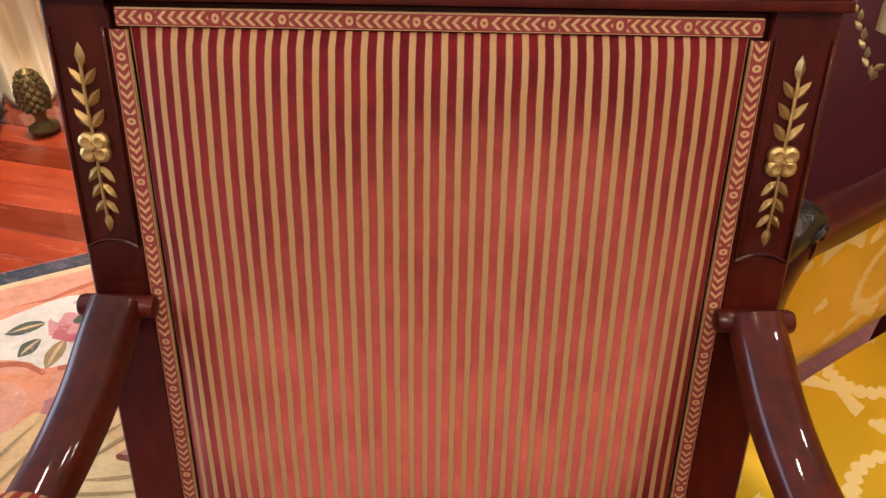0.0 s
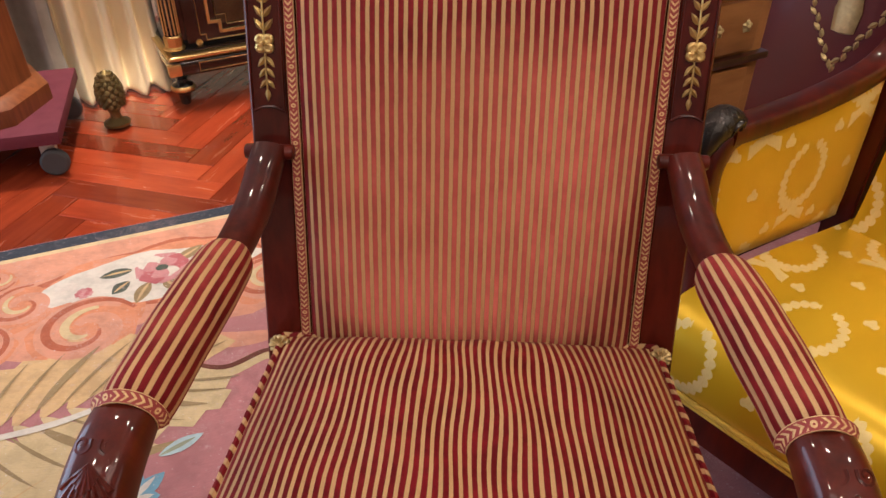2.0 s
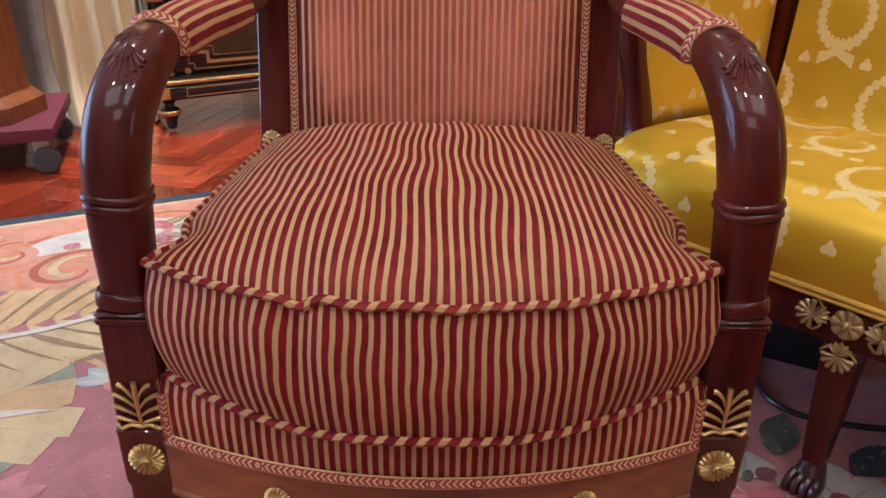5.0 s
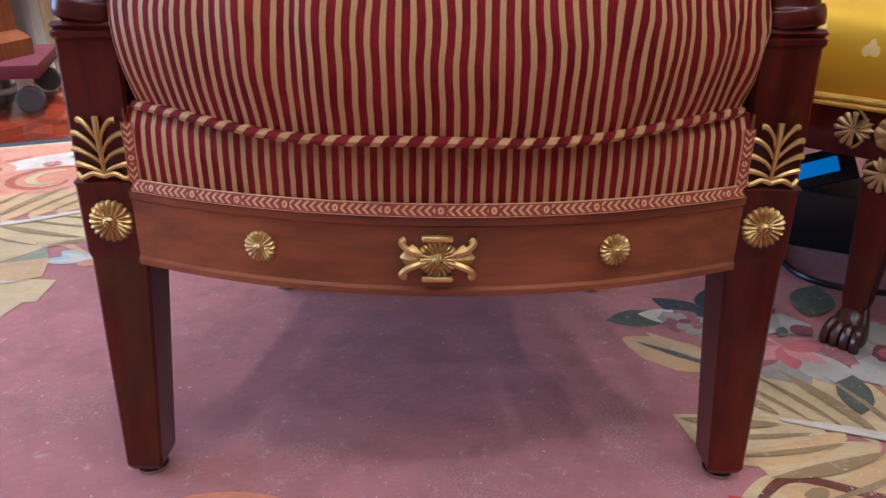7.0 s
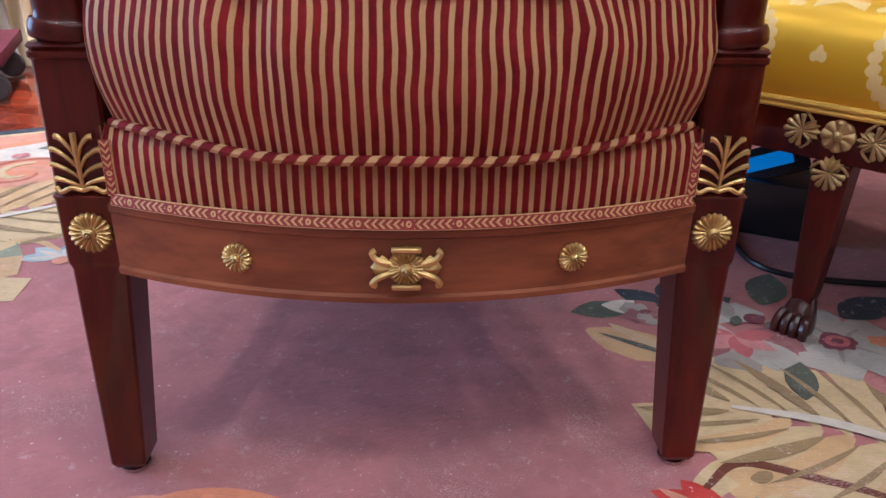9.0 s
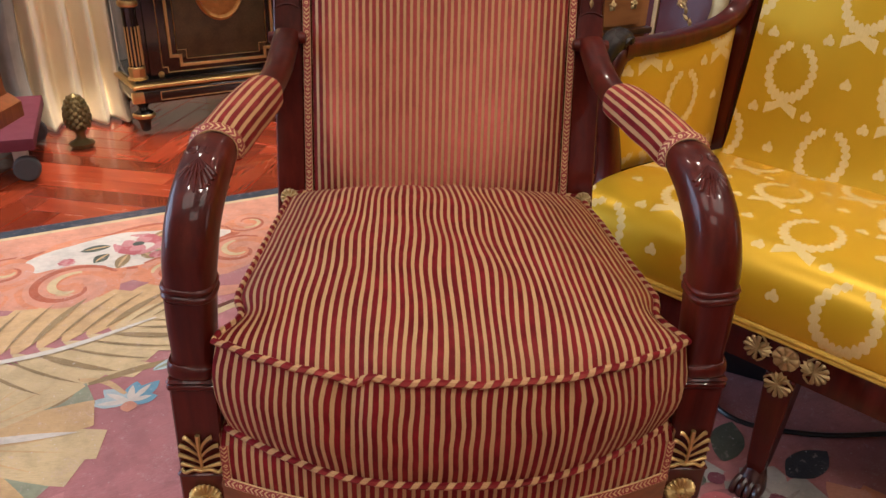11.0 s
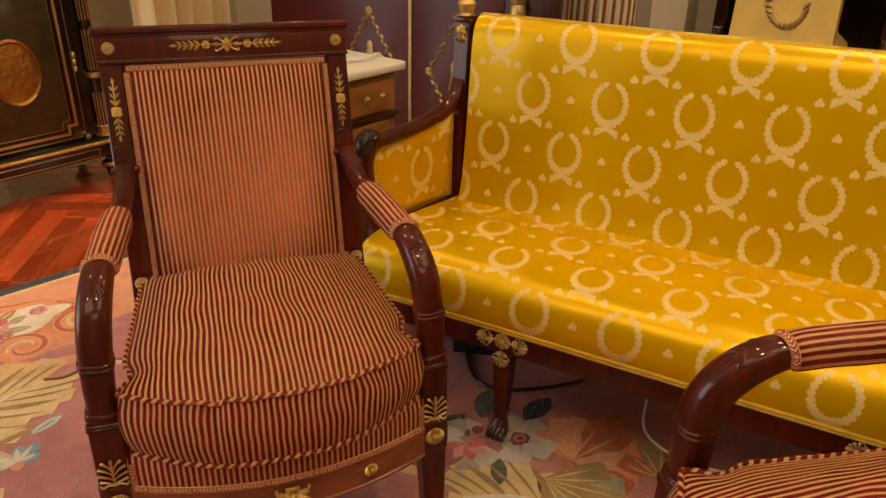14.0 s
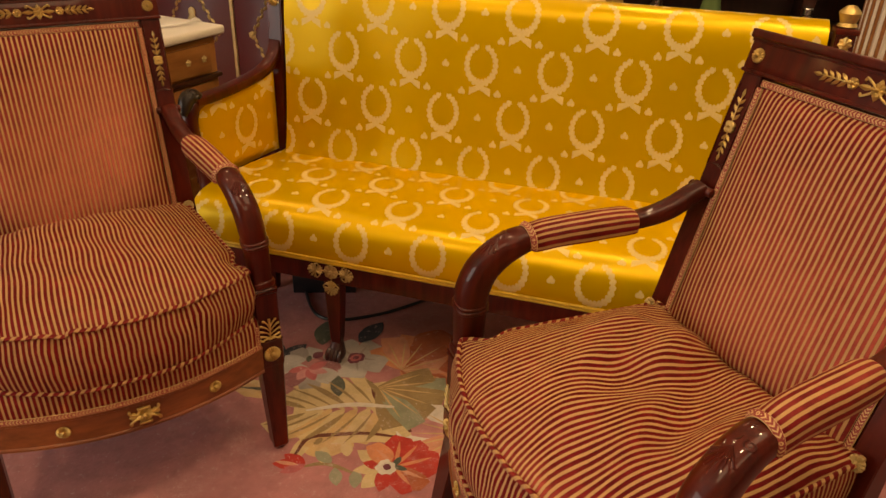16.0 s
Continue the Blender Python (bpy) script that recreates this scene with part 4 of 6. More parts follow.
    for j in range(NZ):
        for i in range(NX):
            f = bm.faces.new((g[j][i], g[j][i + 1], g[j + 1][i + 1], g[j + 1][i]))
            for lp in f.loops:
                lp[lay].uv = (lp.vert.co.x, lp.vert.co.z)
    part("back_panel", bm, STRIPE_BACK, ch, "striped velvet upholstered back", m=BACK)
    for pts in ([(-0.197, -0.001, 0.4545), (0, -0.001, 0.4545), (0.197, -0.001, 0.4545)], [(-0.197, -0.001, 0.0), (-0.197, -0.001, 0.22), (-0.197, -0.001, 0.447)], [(0.197, -0.001, 0.0), (0.197, -0.001, 0.22), (0.197, -0.001, 0.447)]):
        bm = bmesh.new()
        strip(bm, pts, lambda p: (0, -1, 0), 0.0112, 0.003)
        part("braid", bm, BRAID, ch, "gold and crimson woven braid", m=BACK)
    bm = bmesh.new()
    box(bm, -0.206, 0.206, 0.006, 0.030, 0.0, 0.463, 0.002)
    part("back_board", bm, MAHOG, ch, m=BACK)
    # top rail with a stepped cornice
    bm = bmesh.new()
    box(bm, -0.2465, 0.2465, -0.004, 0.036, 0.4675, 0.517, 0.002)
    rail = part("top_rail", bm, MAHOG, ch, m=BACK)
    for z0, z1, y0 in ((0.464, 0.4705, -0.0055), (0.514, 0.520, -0.006)):
        bm = bmesh.new()
        box(bm, -0.2485, 0.2485, y0, 0.037, z0, z1, 0.002)
        part("moulding", bm, MAHOG, rail)
    bm = bmesh.new()
    box(bm, -0.2525, 0.2525, -0.010, 0.040, 0.519, 0.534, 0.004, 3)
    part("cornice", bm, MAHOG, rail)
    bm = bmesh.new()
    rosette(bm, 0.011, 10, 0.007, 0, 0.4935)
    for q in (-1, 1):
        sprig(bm, q * 0.048, 0.4935, q * 0.098, 0.4935, 4, 0.017)
        rosette(bm, 0.009, 6, 0.006, q * 0.041, 0.4935)
        leaf(bm, q * 0.009, 0.4935, q * 90, 0.024, 0.009)
        for w in (-1, 1):
            tube(bm, [(q * 0.006, -0.002, 0.4935 + w * 0.005), (q * 0.014, -0.003, 0.4935 + w * 0.010), (q * 0.021, -0.003, 0.4935 + w * 0.013), (q * 0.023, -0.002, 0.4935 + w * 0.009)], 0.002, 6, 4)
    for w in (-1, 1):
        leaf(bm, 0, 0.4935, 0 if w > 0 else 180, 0.0165, 0.012, 0.005)
    part("spray_mount", bm, GILT, ch, "gilt bronze laurel spray with central flower", m=BACK @ pose(0, -0.005, 0))
    return ch


armchair(pose(0, 0, 0), "mahogany armchair with crimson and beige striped velvet and gilt mounts", 3, 0)
other = armchair(pose(0.466, -0.695, 0, 0, 0, -96.2) @ Matrix.Diagonal((1.02, 1.02, 1.04, 1)), "mahogany armchair with rumpled striped cushion beside the yellow sofa", 8, 1)

# ---- sofa ----
SOFA = pose(0, 0, 0, 0, 0, -48.0)


def sofa():
    so = empty("sofa", SOFA, "mahogany sofa in yellow satin with woven laurel wreaths", "sofa")
    S0, S1 = -0.165, 1.30
    # seat
    prof = smoothpath([(0.548, 0.311), (0.541, 0.330), (0.541, 0.36), (0.552, 0.40), (0.585, 0.427), (0.65, 0.437), (0.78, 0.438), (0.90, 0.430), (0.99, 0.425)], 4)
    bm = bmesh.new()
    lay = bm.loops.layers.uv.verify()
    run = [0.0]
    for a, b in zip(prof, prof[1:]):
        run.append(run[-1] + float(np.hypot(*(b - a))))
    NS = 60
    g = []
    for i in range(NS + 1):
        f = i / NS
        row = []
        for k, p in enumerate(prof):
            flare = 0.055 * max(0.0, min(1, (0.97 - p[0]) / 0.4))
            s = S0 - flare + (S1 - S0 + 2 * flare) * f
            dz = 0.004 * noise.noise(Vector((s * 5, p[0] * 5, 0))) if k > 6 else 0
            row.append(bm.verts.new((s, p[0], p[1] + dz)))
        g.append(row)
    for i in range(NS):
        for k in range(len(prof) - 1):
            f = bm.faces.new((g[i][k], g[i + 1][k], g[i + 1][k + 1], g[i][k + 1]))
            for lp, kk in zip(f.loops, (k, k, k + 1, k + 1)):
                lp[lay].uv = (lp.vert.co.x - 0.035, run[kk] - 0.06)
    for r in (g[0], g[-1]):
        bm.faces.new(r + [bm.verts.new((r[-1].co.x, 0.99, 0.311))])
    bmesh.ops.recalc_face_normals(bm, faces=bm.faces)
    part("seat", bm, DAMASK, so, "yellow damask seat with pale wreaths")
    bm = bmesh.new()
    tube(bm, [(-0.21, 0.543, 0.313), (0.2, 0.5425, 0.313), (0.8, 0.5425, 0.313), (1.345, 0.543, 0.313)], 0.0042, 8, 6)
    tube(bm, [(-0.21, 0.543, 0.3055), (0.2, 0.5425, 0.3055), (0.8, 0.5425, 0.3055), (1.345, 0.543, 0.3055)], 0.0035, 8, 6)
    part("cord", bm, plain("yellow_cord", (0.70, 0.44, 0.05), 0.5, vary=0.3, scale=300, bumpy=0.5), so, "double yellow cord")
    # back
    prof = smoothpath([(0.935, 0.40), (0.962, 0.47), (0.980, 0.60), (0.992, 0.75), (1.000, 0.85), (1.012, 0.895), (1.038, 0.918), (1.07, 0.922), (1.10, 0.905), (1.105, 0.87)], 4)
    bm = bmesh.new()
    lay = bm.loops.layers.uv.verify()
    g = [[bm.verts.new((-0.152 + 1.436 * i / NS, p[0] + 0.003 * noise.noise(Vector((i * 0.2, p[1] * 4, 5))), p[1])) for p in prof] for i in range(NS + 1)]
    run = [0.40]
    for a, b in zip(prof, prof[1:]):
        run.append(run[-1] + float(np.hypot(*(b - a))))
    for i in range(NS):
        for k in range(len(prof) - 1):
            f = bm.faces.new((g[i][k], g[i + 1][k], g[i + 1][k + 1], g[i][k + 1]))
            for lp, kk in zip(f.loops, (k, k, k + 1, k + 1)):
                lp[lay].uv = (lp.vert.co.x - 0.035, run[kk] - 0.745)
    for r in (g[0], g[-1]):
        bm.faces.new(r + [bm.verts.new((r[-1].co.x, 1.105, 0.40))])
    bmesh.ops.recalc_face_normals(bm, faces=bm.faces)
    part("backrest", bm, DAMASK, so, "yellow damask backrest with pale wreaths")
    bm = bmesh.new()
    box(bm, -0.16, 1.29, 1.106, 1.125, 0.25, 0.90, 0.003)
    part("back_board", bm, MAHOG, so)
    bm = bmesh.new()
    box(bm, -0.215, 1.35, 0.546, 0.575, 0.245, 0.3065, 0.003)
    part("front_rail", bm, MAHOG, so)
    bm = bmesh.new()
    box(bm, -0.16, 1.29, 1.04, 1.07, 0.211, 0.285, 0.003)
    part("back_rail", bm, MAHOG, so)
    for sg, s0 in ((-1, -0.165), (1, 1.30)):
        X = lambda s: s0 + sg * s
        bm = bmesh.new()
        rings = [[(X(o - 0.06 * (1 - f) * 0 + 0.05 * (1 - f)), 0.56 + 0.5 * f, z) for o, z in ((0.0, 0.211), (0.0, 0.284), (0.02, 0.284), (0.02, 0.211))] for f in (0, 1)]
        loft(bm, rings)
        bmesh.ops.recalc_face_normals(bm, faces=bm.faces)
        part("side_rail", bm, MAHOG, so)
        # tall back post with gilt capital
        bm = bmesh.new()
        rings = [[(X(a), b + dy, z) for a, b in ((-0.002, 0.985), (0.042, 0.985), (0.042, 1.03), (-0.002, 1.03))] for z, dy in ((0.0, 0.06), (0.22, 0.0), (0.42, -0.01), (0.65, 0.0), (0.905, 0.02))]
        loft(bm, rings)
        bmesh.ops.recalc_face_normals(bm, faces=bm.faces)
        bmesh.ops.bevel(bm, geom=list(bm.edges), offset=0.003, segments=2, affect="EDGES")
        box(bm, *sorted((X(-0.006), X(0.046))), 0.998, 1.058, 0.90, 0.913, 0.003)
        post = part("back_post", bm, MAHOG, so)
        bm = bmesh.new()
        lathe(bm, [(0.017, 0.0), (0.023, 0.004), (0.018, 0.012), (0.022, 0.024), (0.025, 0.034), (0.019, 0.042), (0.01, 0.05), (0.001, 0.052)], 20, Matrix.Translation((X(0.02), 1.028, 0.913)))
        part("finial", bm, GILT, post, "gilt bronze finial")
        bm = bmesh.new()
        shell(bm, 0, 0, 180, 0.022)
        flower(bm, 0, 0.012, 0.017, 7)
        part("mount", bm, GILT, post, "gilt bronze shell mount", m=pose(X(0.02), 0.998, 0.868))
        # arm: padded panel, wooden rail curling up at the post, curved front support
        bm = bmesh.new()
        sweep(bm, [(X(0.022), 1.0, 0.752, 0.019, 0.010), (X(0.024), 0.985, 0.715, 0.019, 0.013), (X(0.028), 0.955, 0.688, 0.02, 0.014), (X(0.034), 0.90, 0.672, 0.02, 0.0145), (X(0.045), 0.80, 0.662, 0.02, 0.0145), (X(0.058), 0.70, 0.659, 0.02, 0.0145), (X(0.068), 0.63, 0.659, 0.02, 0.0145)], (1, 0, 0), 5, 4.0)
        part("arm_rail", bm, MAHOG, so, "curved mahogany arm rail")
        bm = bmesh.new()
        lay = bm.loops.layers.uv.verify()
        ns, nz = 16, 12
        g = []
        for j in range(nz + 1):
            row = []
            for i in range(ns + 1):
                a, c = i / ns, j / nz
                nfront = 0.648 + 0.02 * (1 - c) ** 2
                nn = 0.972 + (nfront - 0.972) * a
                puff = 0.016 * max(0, 1 - abs(2 * a - 1) ** 5) ** 0.5 * max(0, 1 - abs(2 * c - 1) ** 5) ** 0.5
                row.append(bm.verts.new((X(0.022 + 0.05 * a - puff), nn, 0.425 + (0.236 - 0.012 * a) * c + (0.018 * (1 - a) ** 3 * c))))
            g.append(row)
        for j in range(nz):
            for i in range(ns):
                f = bm.faces.new((g[j][i], g[j][i + 1], g[j + 1][i + 1], g[j + 1][i]))
                for lp in f.loops:
                    lp[lay].uv = (lp.vert.co.y - 0.815, lp.vert.co.z - 0.545)
        bmesh.ops.recalc_face_normals(bm, faces=bm.faces)
        part("arm_panel", bm, DAMASK, so, "yellow damask arm panel with one wreath")
        bm = bmesh.new()
        loft(bm, [[(X(0.026 + 0.05 * a), 0.972 - 0.324 * a, 0.42), (X(0.026 + 0.05 * a), 0.972 - 0.324 * a, 0.655), (X(0.05 + 0.05 * a), 0.972 - 0.324 * a, 0.655), (X(0.05 + 0.05 * a), 0.972 - 0.324 * a, 0.42)] for a in (0, 0.5, 1)])
        bmesh.ops.recalc_face_normals(bm, faces=bm.faces)
        part("arm_board", bm, MAHOG, so)
        bm = bmesh.new()
        sweep(bm, [(X(0.070), 0.655, 0.655, 0.021, 0.016), (X(0.072), 0.628, 0.648, 0.022, 0.020), (X(0.073), 0.612, 0.61, 0.022, 0.018), (X(0.072), 0.622, 0.55, 0.021, 0.016), (X(0.070), 0.642, 0.49, 0.021, 0.017), (X(0.066), 0.650, 0.43, 0.022, 0.020), (X(0.06), 0.63, 0.36, 0.022, 0.021), (X(0.055), 0.60, 0.29, 0.022, 0.022)], (1, 0, 0), 5, 3.0)
        part("arm_support", bm, MAHOG, so, "curved mahogany arm support")
        bm = bmesh.new()
        sweep(bm, [(X(0.071), 0.66, 0.668, 0.016, 0.010), (X(0.072), 0.635, 0.676, 0.022, 0.018), (X(0.073), 0.612, 0.668, 0.021, 0.019), (X(0.073), 0.598, 0.648, 0.015, 0.014), (X(0.073), 0.592, 0.632, 0.008, 0.008)], (1, 0, 0), 5, 2.2, 14)
        for q in (-1, 1):
            tube(bm, [(X(0.072) + q * (0.018 + 0.004 * math.sin(k)), 0.632 + 0.013 * (1 - k / 12) * math.cos(k), 0.668 + 0.013 * (1 - k / 12) * math.sin(k)) for k in range(9)], 0.0045, 6, 3)
        part("carving", bm, plain("dark_bronze", (0.03, 0.022, 0.018), 0.3, 0.4, vary=0.4, scale=80, bumpy=0.6, dist=0.004) if sg < 0 else CARVED, so, "dark carved scroll head")
        # legs: square tapered on a lion's paw, with gilt mounts above
        s = X(-0.345)
        bm = bmesh.new()
        rings = []
        for z, w, dy in ((0.045, 0.0125, 0.0), (0.06, 0.0150, 0.0), (0.13, 0.0185, 0.0), (0.238, 0.0225, 0.0), (0.244, 0.0235, 0.0)):
            rings.append([(s + a * w, 0.568 + b * w, z) for a, b in ((-1, -1), (1, -1), (1, 1), (-1, 1))])
        loft(bm, rings)
        bmesh.ops.recalc_face_normals(bm, faces=bm.faces)
        bmesh.ops.bevel(bm, geom=list(bm.edges), offset=0.002, segments=1, affect="EDGES")
        leg = part("front_leg", bm, MAHOG, so)
        bm = bmesh.new()
        sweep(bm, [(s, 0.57, 0.052, 0.014, 0.014), (s, 0.568, 0.04, 0.018, 0.018), (s, 0.563, 0.022, 0.022, 0.024), (s, 0.561, 0.008, 0.023, 0.026), (s, 0.561, 0.0, 0.021, 0.023)], (1, 0, 0), 4, 2.4, 16)
        for q in (-1.5, -0.5, 0.5, 1.5):
            tube(bm, [(s + q * 0.010, 0.548, 0.03), (s + q * 0.0115, 0.538, 0.024), (s + q * 0.0122, 0.533, 0.012), (s + q * 0.0122, 0.536, 0.003)], 0.0062, 8, 3)
        part("paw_foot", bm, CARVED, leg, "carved lion's paw foot")
        bm = bmesh.new()
        rosette(bm, 0.021, 8, 0.008)
        part("rosette", bm, GILT_DULL, so, "gilt flower rosette", m=pose(s, 0.5455, 0.279))
        for nm, dx, dz, a in (("palmette", -0.042, 0.0, -90), ("palmette", 0.042, 0.0, 90), ("palmette", 0, -0.046, 180)):
            bm = bmesh.new()
            for k in range(7):
                t = radians(a + 84 * (k / 3 - 1))
                lk = 0.021 * (1 - 0.10 * abs(k / 3 - 1))
                tube(bm, [(0, -0.002, 0), (0.5 * lk * math.sin(t), -0.004, 0.5 * lk * math.cos(t)), (0.9 * lk * math.sin(t), -0.0035, 0.9 * lk * math.cos(t)), (lk * math.sin(t), -0.002, lk * math.cos(t))], lambda f_: 0.0013 + 0.0034 * f_ - 0.0018 * max(0, f_ - 0.85) / 0.15, 6, 3)
            for q in (-46, -24, 0, 24, 46):
                leaf(bm, 0, 0, a + 180 + q, 0.0225 - 0.00006 * abs(q), 0.0115, 0.0065)
            for q in (-1, 1):
                c, d = radians(a + 180 + q * 46), radians(a + 180 + q * 78)
                tube(bm, [(0.004 * math.sin(c), -0.003, 0.004 * math.cos(c)), (0.016 * math.sin(c), -0.004, 0.016 * math.cos(c)), (0.021 * math.sin(d), -0.003, 0.021 * math.cos(d)), (0.0225 * math.sin(d + 0.2 * q), -0.0015, 0.0225 * math.cos(d + 0.2 * q))], lambda f_: 0.0026 - 0.0012 * f_, 6, 3)
            part(nm, bm, GILT_DULL, so, "gilt shell palmette", m=pose(s + dx, 0.5455 if dz == 0 else 0.5445, 0.279 + dz))
        bm = bmesh.new()
        loft(bm, [[(X(0.0) + a * w, 0.84 + b * w, z) for a, b in ((-1, -1), (1, -1), (1, 1), (-1, 1))] for z, w in ((0.0, 0.013), (0.215, 0.022))])
        bmesh.ops.recalc_face_normals(bm, faces=bm.faces)
        part("side_leg", bm, MAHOG, so)
    return so


sofa()

# ---- background furniture ----
CAB = pose(-1.007, 2.098, 0, 0, 0, 33)


def cabinet():
    ca = empty("cabinet", CAB, "ebonised cabinet with brass inlay and gilt oval relief", "cabinet")
    W, D, H = 0.66, 0.36, 1.12
    bm = bmesh.new()
    box(bm, 0.02, W - 0.02, 0.03, D, 0.196, H, 0.004)
    part("body", bm, EBONY, ca, "glossy black body")
    bm = bmesh.new()
    box(bm, -0.03, W + 0.03, -0.02, D, 0.108, 0.166, 0.02, 4)
    part("plinth", bm, EBONY, ca)
    bm = bmesh.new()
    box(bm, -0.038, W + 0.038, -0.028, D, 0.167, 0.184, 0.008, 3)
    part("plinth_moulding", bm, BRASS, ca, "brass plinth moulding")
    bm = bmesh.new()
    box(bm, -0.02, W + 0.02, -0.006, D, 0.1845, 0.197, 0.004)
    part("step", bm, EBONY, ca)
    bm = bmesh.new()
    for x0, x1, z0, z1 in ((0.06, W - 0.06, 0.120, 0.123), (0.06, W - 0.06, 0.150, 0.153), (0.06, 0.063, 0.120, 0.153), (W - 0.063, W - 0.06, 0.120, 0.153)):
        box(bm, x0, x1, -0.0225, -0.0195, z0, z1, 0.0005, 1)
    part("plinth_inlay", bm, BRASS, ca)
    bm = bmesh.new()
    box(bm, -0.045, -0.001, -0.032, -0.012, 0.118, 0.160, 0.006)
    part("corner_mount", bm, BRASS, ca)
    bm = bmesh.new()
    box(bm, -0.015, W + 0.015, -0.015, D, H + 0.002, H + 0.04, 0.008)
    part("top", bm, MARBLE, ca, "marble top")
    for x in (0.0, W):
        for y in (0.02, D - 0.05):
            bm = bmesh.new()
            lathe(bm, [(0.012, 0.0), (0.017, 0.004), (0.022, 0.035), (0.026, 0.042), (0.038, 0.054), (0.041, 0.066), (0.034, 0.076), (0.020, 0.084), (0.018, 0.094), (0.03, 0.108)], 20, Matrix.Translation((x, y, 0)))
            part("foot", bm, EBONY, ca, "turned black foot")
            bm = bmesh.new()
            lathe(bm, [(0.039, 0.0545), (0.0425, 0.060), (0.0425, 0.066), (0.037, 0.072)], 20, Matrix.Translation((x, y, 0)))
            part("foot_ring", bm, BRASS, ca)
    for x in (0.0, W):
        bm = bmesh.new()
        lathe(bm, [(0.026, 0.197), (0.026, H)], 20, Matrix.Translation((x, 0.025, 0)))
        col = part("column", bm, EBONY, ca, "black column with brass flutes")
        bm = bmesh.new()
        lathe(bm, [(0.036, 0.1975), (0.038, 0.202), (0.030, 0.208), (0.032, 0.240), (0.027, 0.246)], 8, Matrix.Translation((x, 0.025, 0)))
        part("column_base", bm, BRASS, col)
        bm = bmesh.new()
        lathe(bm, [(0.026, 0.455), (0.034, 0.459), (0.037, 0.468), (0.034, 0.477), (0.026, 0.481)], 20, Matrix.Translation((x, 0.025, 0)))
        part("column_ring", bm, BRASS, col)
        for z0, z1 in ((0.25, 0.39), (0.49, 0.66), (0.7, 0.95)):
            for k in range(6):
                a = radians(180 + 20 + k * 28)
                bm = bmesh.new()
                tube(bm, [(x + 0.0265 * math.cos(a), 0.025 + 0.0265 * math.sin(a), z) for z in (z0, (z0 + z1) / 2, z1)], 0.003, 6, 2)
                part("flute", bm, BRASS, col)
    bm = bmesh.new()
    for k in range(7):
        leaf(bm, 0, 0.028 * k, (-1) ** k * 28, 0.045, 0.03, 0.014)
    part("side_mount", bm, BRASS, ca, "gilt foliage mount", m=pose(0.018, 0.19, 0.50, 0, 0, -90))

    def band(name, x0, x1, z0, z1, notch, w, y, material, label=""):
        """A frame with stepped corners."""
        pts = [(x0 + notch, z0), (x1 - notch, z0), (x1 - notch, z0 + notch), (x1, z0 + notch), (x1, z1 - notch), (x1 - notch, z1 - notch), (x1 - notch, z1), (x0 + notch, z1), (x0 + notch, z1 - notch), (x0, z1 - notch), (x0, z0 + notch), (x0 + notch, z0 + notch)]
        bm = bmesh.new()
        for (ax, az), (bx, bz) in zip(pts, pts[1:] + pts[:1]):
            box(bm, min(ax, bx) - w / 2, max(ax, bx) + w / 2, y - 0.004, y + 0.002, min(az, bz) - w / 2, max(az, bz) + w / 2, 0.001, 1)
        return part(name, bm, material, door, label)

    bm = bmesh.new()
    box(bm, 0.045, W - 0.045, 0.016, 0.034, 0.198, H - 0.02, 0.003)
    door = part("door", bm, EBONY, ca, "black door with stepped brass frames")
    bm = bmesh.new()
    box(bm, 0.150, W - 0.150, 0.0125, 0.020, 0.262, H - 0.08, 0.001)
    part("marquetry_panel", bm, BOULLE, door, "dark brown trellis marquetry panel")
    band("inlay", 0.125, W - 0.125, 0.235, H - 0.05, 0.036, 0.011, 0.012, BRASS, "stepped brass moulding")
    band("inlay", 0.150, W - 0.150, 0.258, H - 0.073, 0.034, 0.002, 0.0125, BRASS)
    band("inlay", 0.090, W - 0.090, 0.212, H - 0.03, 0.020, 0.0025, 0.015, BRASS)
    for x in (0.083, W - 0.083):
        bm = bmesh.new()
        rosette(bm, 0.012, 10, 0.008)
        part("boss", bm, BRASS, door, m=pose(x, 0.0155, 0.207))
        bm = bmesh.new()
        for k in range(3):
            lathe(bm, [(0.004, 0), (0.010, 0.006), (0.009, 0.022), (0.004, 0.028)], 12, Matrix.Translation((x, 0.012, 0.49 + 0.030 * k)))
        part("hinge", bm, BRASS, door, "brass hinge ornament")
    cx, cz = W / 2, 0.525
    bm = bmesh.new()
    rings = []
    for f, o in ((1.0, 0.0), (1.0, 0.010), (0.94, 0.017), (0.88, 0.012), (0.86, 0.006), (0.6, 0.008), (0.3, 0.009), (0.02, 0.009)):
        rings.append([(cx + 0.100 * f * math.cos(t * math.pi / 24), 0.0125 - o - (0.006 * abs(noise.noise(Vector((math.cos(t * math.pi / 24) * f * 5, math.sin(t * math.pi / 24) * f * 6, 2)))) if f < 0.7 else 0), cz + 0.135 * f * math.sin(t * math.pi / 24)) for t in range(48)])
    loft(bm, rings)
    bmesh.ops.recalc_face_normals(bm, faces=bm.faces)
    part("relief", bm, plain("copper_gilt", (0.5, 0.25, 0.07), 0.35, 0.9, vary=0.5, scale=45, bumpy=1.0, dist=0.01), door, "oval gilt relief in a moulded rim")
    return ca


cabinet()


